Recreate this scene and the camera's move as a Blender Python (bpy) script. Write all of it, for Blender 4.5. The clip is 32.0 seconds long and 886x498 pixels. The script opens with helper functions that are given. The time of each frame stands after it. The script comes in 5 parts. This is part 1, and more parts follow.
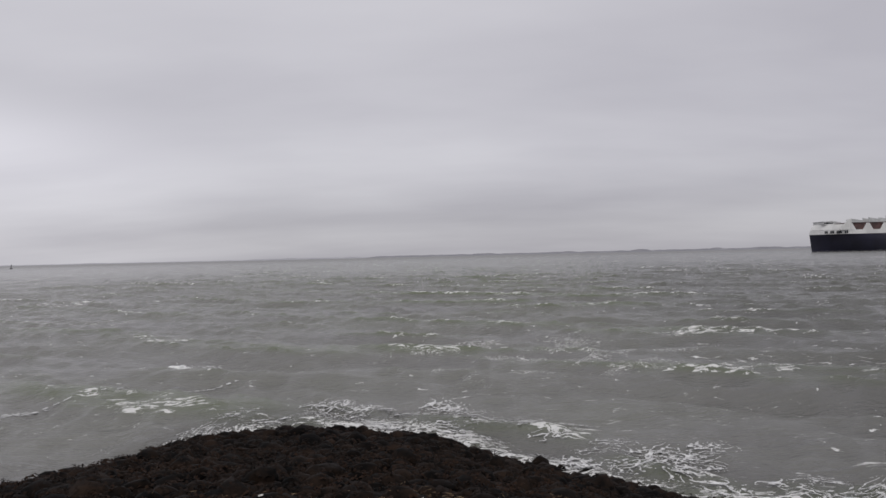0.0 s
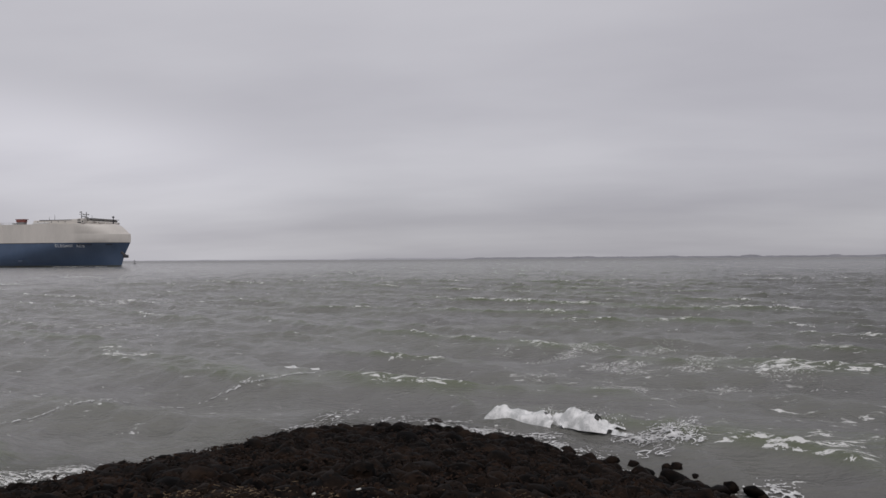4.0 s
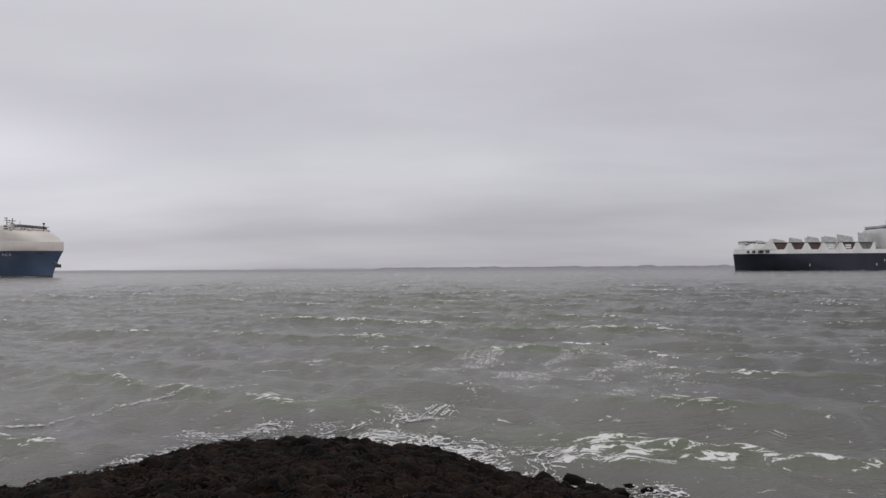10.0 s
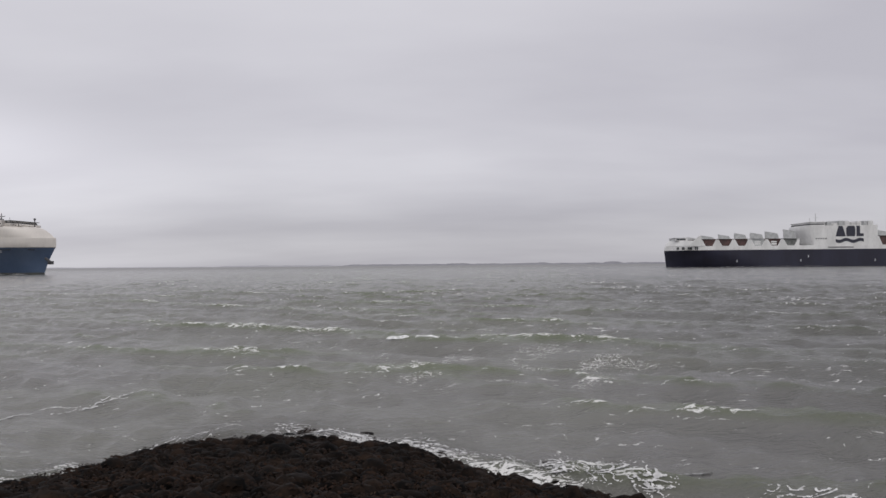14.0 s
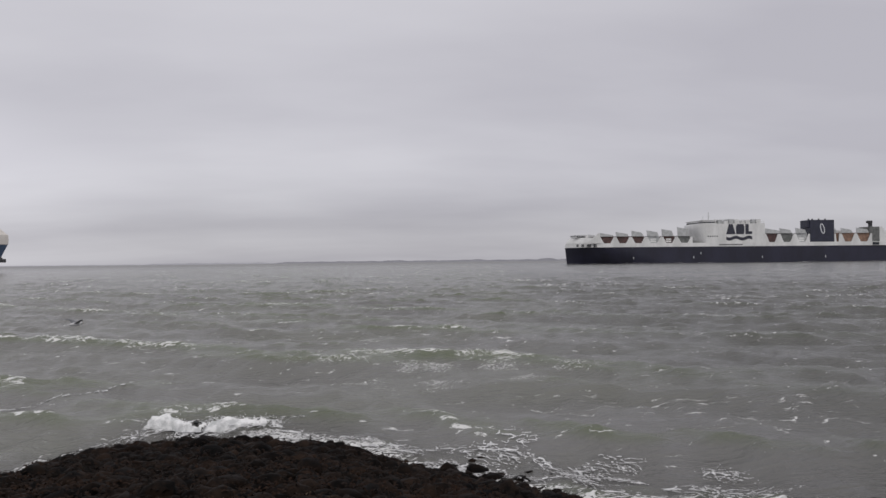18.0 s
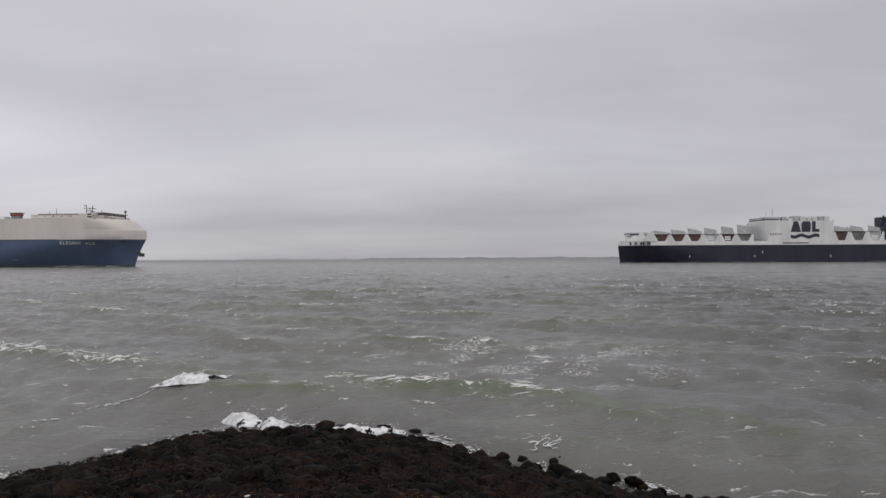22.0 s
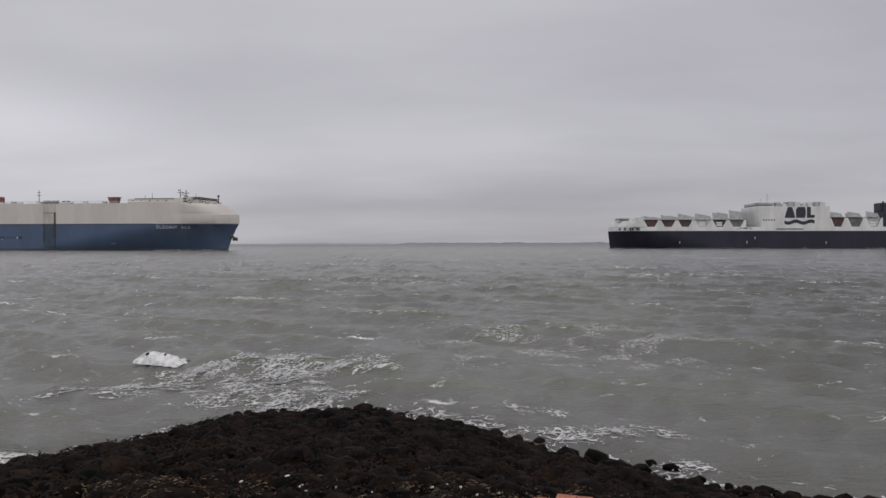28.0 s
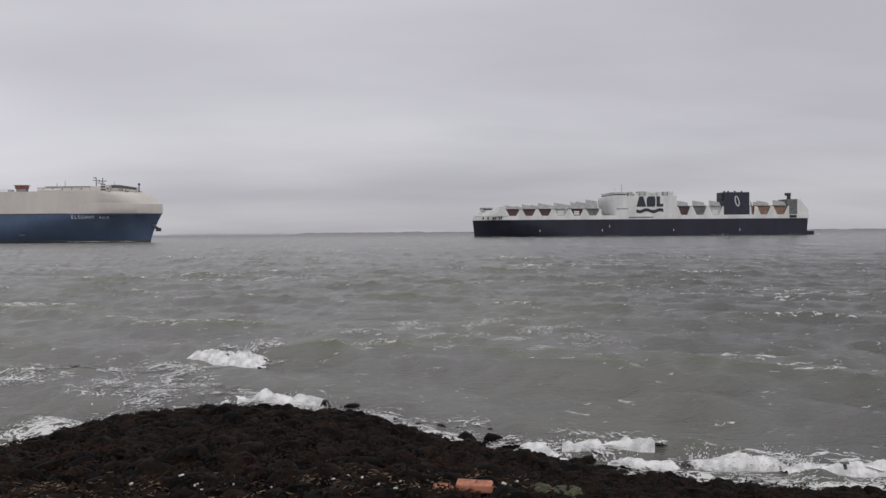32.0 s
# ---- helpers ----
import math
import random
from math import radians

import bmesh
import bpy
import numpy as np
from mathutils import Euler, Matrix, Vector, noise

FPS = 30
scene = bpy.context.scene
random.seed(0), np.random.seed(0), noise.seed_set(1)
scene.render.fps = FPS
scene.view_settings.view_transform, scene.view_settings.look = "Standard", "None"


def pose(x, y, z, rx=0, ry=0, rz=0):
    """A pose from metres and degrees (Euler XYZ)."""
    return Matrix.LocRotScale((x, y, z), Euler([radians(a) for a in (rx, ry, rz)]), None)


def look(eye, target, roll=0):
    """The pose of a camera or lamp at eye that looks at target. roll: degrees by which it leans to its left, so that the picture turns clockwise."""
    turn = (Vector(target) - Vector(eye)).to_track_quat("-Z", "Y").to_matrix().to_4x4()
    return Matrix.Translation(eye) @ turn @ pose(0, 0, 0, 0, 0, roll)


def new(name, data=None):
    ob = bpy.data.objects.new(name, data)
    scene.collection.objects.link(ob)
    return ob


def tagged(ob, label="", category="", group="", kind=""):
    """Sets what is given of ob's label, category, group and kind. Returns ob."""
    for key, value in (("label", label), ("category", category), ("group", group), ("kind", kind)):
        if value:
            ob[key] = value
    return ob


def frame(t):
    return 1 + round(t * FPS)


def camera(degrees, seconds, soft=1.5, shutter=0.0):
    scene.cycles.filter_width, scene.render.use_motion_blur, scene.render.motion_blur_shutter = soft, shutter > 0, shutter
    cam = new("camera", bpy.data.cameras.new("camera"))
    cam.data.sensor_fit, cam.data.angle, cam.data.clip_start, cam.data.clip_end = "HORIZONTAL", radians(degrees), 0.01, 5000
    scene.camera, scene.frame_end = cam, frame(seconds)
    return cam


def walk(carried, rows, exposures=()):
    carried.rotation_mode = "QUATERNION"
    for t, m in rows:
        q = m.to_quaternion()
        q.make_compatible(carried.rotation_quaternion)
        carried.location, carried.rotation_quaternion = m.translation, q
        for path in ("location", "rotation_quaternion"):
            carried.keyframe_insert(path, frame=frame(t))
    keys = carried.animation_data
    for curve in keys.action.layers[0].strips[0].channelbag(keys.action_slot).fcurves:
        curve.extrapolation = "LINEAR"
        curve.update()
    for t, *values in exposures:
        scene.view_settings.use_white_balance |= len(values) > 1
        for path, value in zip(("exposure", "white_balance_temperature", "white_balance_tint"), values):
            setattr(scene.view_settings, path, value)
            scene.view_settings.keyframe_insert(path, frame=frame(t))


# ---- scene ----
cam = camera(62.6, 32.0, soft=1.5)
EYE = 4.0
EXPOSURES = [(0, 0.0), (1, 0.0), (2, -0.06), (3, -0.1), (4, -0.15), (7, -0.03), (10, 0.03), (15, 0.12), (18, 0.03), (19, 0.02), (20, -0.19), (21, -0.36), (22, -0.02), (23, 0.08), (25.5, 0.1), (28, -0.14), (29, 0.1), (30, -0.13), (31, -0.15), (32, 0.02)]
walk(cam, [
    (0.0, pose(0, 0, EYE, 90.52, 1.29, 0.19)),
    (0.5, pose(0, 0, EYE, 90.78, 1.37, 10.26)),
    (1.0, pose(0, 0, EYE, 91.02, 0.81, 17.74)),
    (1.5, pose(0, 0, EYE, 90.80, 0.73, 21.94)),
    (2.0, pose(0, 0, EYE, 90.69, 1.14, 23.83)),
    (2.5, pose(0, 0, EYE, 90.83, 0.83, 21.16)),
    (3.0, pose(0, 0, EYE, 90.66, 0.55, 18.25)),
    (3.5, pose(0, 0, EYE, 90.80, 0.33, 14.14)),
    (4.0, pose(0, 0, EYE, 90.76, 0.36, 7.91)),
    (4.5, pose(0, 0, EYE, 91.13, 0.50, 2.96)),
    (6.5, pose(0, 0, EYE, 91.68, 0.48, 2.04)),
    (7.0, pose(0, 0, EYE, 91.88, 0.63, 2.05)),
    (7.5, pose(0, 0, EYE, 91.76, 0.51, 1.95)),
    (8.0, pose(0, 0, EYE, 91.81, 0.26, 1.02)),
    (8.5, pose(0, 0, EYE, 91.53, 0.21, 0.62)),
    (9.0, pose(0, 0, EYE, 91.17, 0.19, -0.35)),
    (9.5, pose(0, 0, EYE, 91.22, 0.31, -0.52)),
    (10.0, pose(0, 0, EYE, 91.51, 0.34, 0.67)),
    (10.5, pose(0, 0, EYE, 91.73, 0.17, 2.31)),
    (11.0, pose(0, 0, EYE, 91.53, 0.48, 2.34)),
    (11.5, pose(0, 0, EYE, 91.45, 0.65, 4.74)),
    (12.0, pose(0, 0, EYE, 91.56, 0.70, 6.02)),
    (12.5, pose(0, 0, EYE, 91.71, 1.40, 6.06)),
    (13.0, pose(0, 0, EYE, 91.38, 0.86, 6.31)),
    (13.5, pose(0, 0, EYE, 91.61, 0.60, 4.19)),
    (14.0, pose(0, 0, EYE, 91.24, 0.46, -1.85)),
    (14.5, pose(0, 0, EYE, 91.02, 0.14, -7.15)),
    (15.0, pose(0, 0, EYE, 90.69, 0.13, -10.44)),
    (15.5, pose(0, 0, EYE, 90.77, -0.14, -12.68)),
    (17.5, pose(0, 0, EYE, 90.28, 0.59, -11.58)),
    (18.0, pose(0, 0, EYE, 90.96, 0.62, -6.86)),
    (18.5, pose(0, 0, EYE, 91.01, 1.16, 0.48)),
    (19.0, pose(0, 0, EYE, 91.16, 1.40, 7.24)),
    (19.5, pose(0, 0, EYE, 90.35, 1.42, 10.82)),
    (20.0, pose(0, 0, EYE, 91.15, 0.83, 12.41)),
    (20.5, pose(0, 0, EYE, 90.60, 0.51, 10.67)),
    (21.0, pose(0, 0, EYE, 90.78, 0.39, 7.88)),
    (21.5, pose(0, 0, EYE, 90.99, 0.67, 4.78)),
    (22.0, pose(0, 0, EYE, 90.76, 0.23, -0.45)),
    (22.5, pose(0, 0, EYE, 90.78, 0.23, -3.90)),
    (23.0, pose(0, 0, EYE, 90.20, 0.44, -3.95)),
    (23.5, pose(0, 0, EYE, 90.10, 0.17, -3.18)),
    (24.0, pose(0, 0, EYE, 89.48, 0.23, -2.03)),
    (24.5, pose(0, 0, EYE, 89.38, 0.21, -1.11)),
    (25.0, pose(0, 0, EYE, 89.30, 0.19, -0.54)),
    (25.5, pose(0, 0, EYE, 89.47, -0.03, -0.61)),
    (27.5, pose(0, 0, EYE, 89.17, 0.20, 0.42)),
    (28.0, pose(0, 0, EYE, 89.58, 0.01, 2.51)),
    (28.5, pose(0, 0, EYE, 89.81, 0.40, 4.79)),
    (29.0, pose(0, 0, EYE, 89.94, 0.22, 7.51)),
    (29.2, pose(0, 0, EYE, 89.91, 0.04, 8.42)),
    (29.5, pose(0, 0, EYE, 89.81, -0.22, 7.65)),
    (30.0, pose(0, 0, EYE, 89.42, -0.37, 0.29)),
    (30.5, pose(0, 0, EYE, 89.23, -0.29, -6.72)),
    (31.0, pose(0, 0, EYE, 88.93, -0.47, -9.62)),
    (31.5, pose(0, 0, EYE, 88.95, -0.26, -8.04)),
    (32.0, pose(0, 0, EYE, 88.73, 0.42, -5.40)),
], EXPOSURES)

# ---------------------------------------------------------------- world and sun
SUN_AZ, SUN_EL = 172.0, 56.0
THIN_AZ = -46.0     # where the cloud is thinnest


def build_world():
    w = bpy.data.worlds.new("overcast_sky")
    scene.world = w
    w.use_nodes = True
    nt = w.node_tree
    nt.nodes.clear()
    N, L = nt.nodes.new, nt.links.new

    def math_node(op, a, b=None):
        n = N("ShaderNodeMath")
        n.operation = op
        for i, v in enumerate((a, b)):
            if v is None:
                continue
            if isinstance(v, (int, float)):
                n.inputs[i].default_value = v
            else:
                L(v, n.inputs[i])
        return n.outputs[0]

    co = N("ShaderNodeTexCoord").outputs["Generated"]
    sep = N("ShaderNodeSeparateXYZ")
    L(co, sep.inputs[0])
    x, y, z = sep.outputs
    up = math_node("MAXIMUM", z, 0.0)
    # cloud deck seen in perspective: stretched towards the horizon
    den = math_node("ADD", up, 0.16)
    px, py = math_node("DIVIDE", x, den), math_node("DIVIDE", y, den)
    flat = N("ShaderNodeCombineXYZ")
    L(px, flat.inputs[0])
    L(py, flat.inputs[1])
    flat.inputs[2].default_value = 3.7

    def cloud(scale, detail, rough, shift, squeeze):
        mp = N("ShaderNodeMapping")
        mp.inputs["Location"].default_value = shift
        mp.inputs["Scale"].default_value = squeeze
        mp.inputs["Rotation"].default_value = (0, 0, radians(14))
        L(flat.outputs[0], mp.inputs[0])
        t = N("ShaderNodeTexNoise")
        t.inputs["Scale"].default_value = scale
        t.inputs["Detail"].default_value = detail
        t.inputs["Roughness"].default_value = rough
        L(mp.outputs[0], t.inputs[0])
        return t.outputs[0]

    big = cloud(0.5, 2.0, 0.4, (2.3, 0.4, 0), (0.8, 1.2, 1))
    mid = cloud(1.5, 4.0, 0.5, (5.0, 1.0, 0), (0.7, 1.3, 1))
    mix = math_node("ADD", math_node("MULTIPLY", big, 0.74), math_node("MULTIPLY", mid, 0.26))
    ramp = N("ShaderNodeValToRGB")
    e = ramp.color_ramp.elements
    e[0].position, e[0].color = 0.36, (0.500, 0.488, 0.537, 1)
    e[1].position, e[1].color = 0.62, (0.655, 0.644, 0.689, 1)
    L(mix, ramp.inputs[0])
    # thinner cloud towards the hidden sun
    sa, se = radians(THIN_AZ), radians(9)
    dot = N("ShaderNodeVectorMath")
    dot.operation = "DOT_PRODUCT"
    L(co, dot.inputs[0])
    dot.inputs[1].default_value = (math.sin(sa) * math.cos(se), math.cos(sa) * math.cos(se), math.sin(se))
    glow = N("ShaderNodeMapRange")
    glow.interpolation_type = "SMOOTHSTEP"
    for k, v in (("From Min", 0.82), ("From Max", 1.0), ("To Min", 0.0), ("To Max", 0.25)):
        glow.inputs[k].default_value = v
    L(dot.outputs["Value"], glow.inputs["Value"])
    # murk close to the horizon
    low = N("ShaderNodeMapRange")
    low.interpolation_type = "SMOOTHSTEP"
    for k, v in (("From Min", 0.0), ("From Max", 0.15), ("To Min", 0.79), ("To Max", 1.0)):
        low.inputs[k].default_value = v
    L(up, low.inputs["Value"])
    # lower edge of the darker deck: it comes down towards the right
    rim = math_node("SUBTRACT", up, math_node("SUBTRACT", 0.125, math_node("MULTIPLY", x, 0.15)))
    rim = math_node("ADD", rim, math_node("MULTIPLY", math_node("SUBTRACT", mid, 0.5), 0.10))
    band = N("ShaderNodeMapRange")
    band.interpolation_type = "SMOOTHSTEP"
    for k, v in (("From Min", -0.07), ("From Max", 0.03), ("To Min", 1.0), ("To Max", 0.02)):
        band.inputs[k].default_value = v
    L(rim, band.inputs["Value"])
    gain = math_node("MULTIPLY", math_node("ADD", math_node("MULTIPLY", glow.outputs[0], band.outputs[0]), 1.0), low.outputs[0])
    vm = N("ShaderNodeVectorMath")
    vm.operation = "SCALE"
    L(ramp.outputs[0], vm.inputs[0])
    L(gain, vm.inputs["Scale"])
    clouds = N("ShaderNodeBackground")
    L(vm.outputs[0], clouds.inputs[0])
    clouds.inputs[1].default_value = 0.97
    sky = N("ShaderNodeTexSky")
    sky.sky_type = "NISHITA"
    sky.sun_disc = False
    sky.sun_elevation, sky.sun_rotation = radians(SUN_EL), radians(SUN_AZ)
    clear = N("ShaderNodeBackground")
    L(sky.outputs[0], clear.inputs[0])
    clear.inputs[1].default_value = 0.08
    both = N("ShaderNodeMixShader")
    both.inputs[0].default_value = 0.95
    L(clear.outputs[0], both.inputs[1])
    L(clouds.outputs[0], both.inputs[2])
    out = N("ShaderNodeOutputWorld")
    L(both.outputs[0], out.inputs[0])


build_world()
sun_data = bpy.data.lights.new("sun", "SUN")
sun_data.energy, sun_data.angle, sun_data.color = 1.35, radians(50), (1.0, 0.97, 0.93)
sun = new("sun", sun_data)
sun.matrix_world = look((0, 0, 0), (-math.sin(radians(SUN_AZ)) * math.cos(radians(SUN_EL)),
                                    -math.cos(radians(SUN_AZ)) * math.cos(radians(SUN_EL)), -math.sin(radians(SUN_EL))))
scene.view_settings.exposure = 0.0


# ---------------------------------------------------------------- materials
def material(name, colour, dark=None, rough=0.6, metal=0.0, scale=3.0, fine=30.0, bump=0.1, stretch=(1, 1, 1), spread=(0.38, 0.62),
             per_piece=0.0, per_island=0.0, shine=0.5):
    """Two scales of noise between two colours, with relief; per_piece and per_island vary the brightness from piece to piece."""
    m = bpy.data.materials.new(name)
    m.use_nodes = True
    nt = m.node_tree
    N, L = nt.nodes.new, nt.links.new
    bsdf = nt.nodes["Principled BSDF"]
    dark = dark or tuple(c * 0.72 for c in colour)
    co = N("ShaderNodeTexCoord")
    mp = N("ShaderNodeMapping")
    mp.inputs["Scale"].default_value = stretch
    L(co.outputs["Object"], mp.inputs[0])
    a, b = N("ShaderNodeTexNoise"), N("ShaderNodeTexNoise")
    for n, s, d in ((a, scale, 5.0), (b, fine, 3.0)):
        n.inputs["Scale"].default_value, n.inputs["Detail"].default_value = s, d
        L(mp.outputs[0], n.inputs[0])
    add = N("ShaderNodeMath")
    add.operation = "MULTIPLY_ADD"
    L(b.outputs[0], add.inputs[0])
    add.inputs[1].default_value = 0.35
    L(a.outputs[0], add.inputs[2])
    sub = N("ShaderNodeMath")
    sub.operation = "SUBTRACT"
    L(add.outputs[0], sub.inputs[0])
    sub.inputs[1].default_value = 0.175
    ramp = N("ShaderNodeValToRGB")
    ramp.color_ramp.elements[0].position, ramp.color_ramp.elements[1].position = spread
    ramp.color_ramp.elements[0].color, ramp.color_ramp.elements[1].color = (*dark, 1), (*colour, 1)
    L(sub.outputs[0], ramp.inputs[0])
    last = ramp.outputs[0]
    if per_piece:
        info, hsv, rng = N("ShaderNodeObjectInfo"), N("ShaderNodeHueSaturation"), N("ShaderNodeMapRange")
        rng.inputs["To Min"].default_value, rng.inputs["To Max"].default_value = 1 - per_piece, 1 + per_piece
        L(info.outputs["Random"], rng.inputs["Value"])
        L(rng.outputs[0], hsv.inputs["Value"])
        L(last, hsv.inputs["Color"])
        last = hsv.outputs[0]
    L(last, bsdf.inputs["Base Color"])
    if per_island:
        geo, hsv, rng = N("ShaderNodeNewGeometry"), N("ShaderNodeHueSaturation"), N("ShaderNodeMapRange")
        rng.inputs["To Min"].default_value, rng.inputs["To Max"].default_value = 1 - per_island, 1 + per_island
        L(geo.outputs["Random Per Island"], rng.inputs["Value"])
        L(rng.outputs[0], hsv.inputs["Value"])
        L(last, hsv.inputs["Color"])
        L(hsv.outputs[0], bsdf.inputs["Base Color"])
    bsdf.inputs["Roughness"].default_value, bsdf.inputs["Metallic"].default_value = rough, metal
    bsdf.inputs["Specular IOR Level"].default_value = shine
    bp = N("ShaderNodeBump")
    bp.inputs["Strength"].default_value, bp.inputs["Distance"].default_value = min(1.0, bump * 4), bump
    L(sub.outputs[0], bp.inputs["Height"])
    L(bp.outputs[0], bsdf.inputs["Normal"])
    return m


def foam_material(name, cover, size=1.0):
    """White froth with holes; cover sets how closed it is."""
    m = bpy.data.materials.new(name)
    m.use_nodes = True
    nt = m.node_tree
    N, L = nt.nodes.new, nt.links.new
    bsdf, out = nt.nodes["Principled BSDF"], nt.nodes["Material Output"]
    co, attr, info = N("ShaderNodeTexCoord"), N("ShaderNodeAttribute"), N("ShaderNodeObjectInfo")
    attr.attribute_name = "foam"
    off = N("ShaderNodeVectorMath")
    off.operation = "MULTIPLY_ADD"
    L(info.outputs["Random"], off.inputs[0])
    off.inputs[1].default_value = (37.0, 11.0, 5.0)
    squeeze = N("ShaderNodeMapping")
    squeeze.inputs["Scale"].default_value = (0.8 * size, 1.2 * size, size)
    L(co.outputs["Object"], squeeze.inputs[0])
    L(squeeze.outputs[0], off.inputs[2])
    warp = N("ShaderNodeTexNoise")
    warp.inputs["Scale"].default_value, warp.inputs["Detail"].default_value = 1.6, 4.0
    L(off.outputs[0], warp.inputs[0])
    wv = N("ShaderNodeVectorMath")
    wv.operation = "MULTIPLY_ADD"
    L(warp.outputs["Color"], wv.inputs[0])
    wv.inputs[1].default_value = (0.45, 0.45, 0.2)
    L(off.outputs[0], wv.inputs[2])
    cell = N("ShaderNodeTexVoronoi")
    cell.feature = "DISTANCE_TO_EDGE"
    cell.inputs["Scale"].default_value = 10.0
    L(wv.outputs[0], cell.inputs[0])
    fine = N("ShaderNodeTexNoise")
    fine.inputs["Scale"].default_value, fine.inputs["Detail"].default_value = 14.0, 6.0
    fine.inputs["Roughness"].default_value = 0.65
    L(wv.outputs[0], fine.inputs[0])

    def mth(op, a, b):
        n = N("ShaderNodeMath")
        n.operation = op
        for i, v in enumerate((a, b)):
            if isinstance(v, (int, float)):
                n.inputs[i].default_value = v
            else:
                L(v, n.inputs[i])
        return n.outputs[0]

    thread = N("ShaderNodeTexNoise")
    thread.inputs["Scale"].default_value, thread.inputs["Detail"].default_value = 3.4, 4.0
    thread.inputs["Roughness"].default_value = 0.6
    L(wv.outputs[0], thread.inputs[0])
    ridge = mth("SUBTRACT", 0.55, mth("MULTIPLY", mth("ABSOLUTE", mth("SUBTRACT", thread.outputs[0], 0.5), 0.0), 8.5))
    knot = mth("SUBTRACT", mth("MULTIPLY", mth("SUBTRACT", fine.outputs[0], 0.5), 3.2), mth("MULTIPLY", cell.outputs["Distance"], 0.8))
    val = mth("ADD", mth("ADD", mth("MULTIPLY", mth("MAXIMUM", ridge, -0.35), 0.85), mth("MULTIPLY", knot, 0.75)), mth("ADD", cover, mth("MULTIPLY", attr.outputs["Fac"], 0.9)))
    rng = N("ShaderNodeMapRange")
    rng.interpolation_type = "SMOOTHSTEP"
    rng.inputs["From Min"].default_value, rng.inputs["From Max"].default_value = 0.50, 0.86
    L(val, rng.inputs["Value"])
    alpha = mth("MULTIPLY", rng.outputs[0], mth("MINIMUM", mth("MULTIPLY", attr.outputs["Fac"], 3.5), 1.0))
    tr, mix = N("ShaderNodeBsdfTransparent"), N("ShaderNodeMixShader")
    bsdf.inputs["Base Color"].default_value = (0.80, 0.80, 0.80, 1)
    bsdf.inputs["Roughness"].default_value = 0.75
    bp = N("ShaderNodeBump")
    bp.inputs["Strength"].default_value, bp.inputs["Distance"].default_value = 0.6, 0.02
    L(fine.outputs[0], bp.inputs["Height"])
    L(bp.outputs[0], bsdf.inputs["Normal"])
    L(alpha, mix.inputs[0])
    L(tr.outputs[0], mix.inputs[1])
    L(bsdf.outputs[0], mix.inputs[2])
    L(mix.outputs[0], out.inputs[0])
    return m


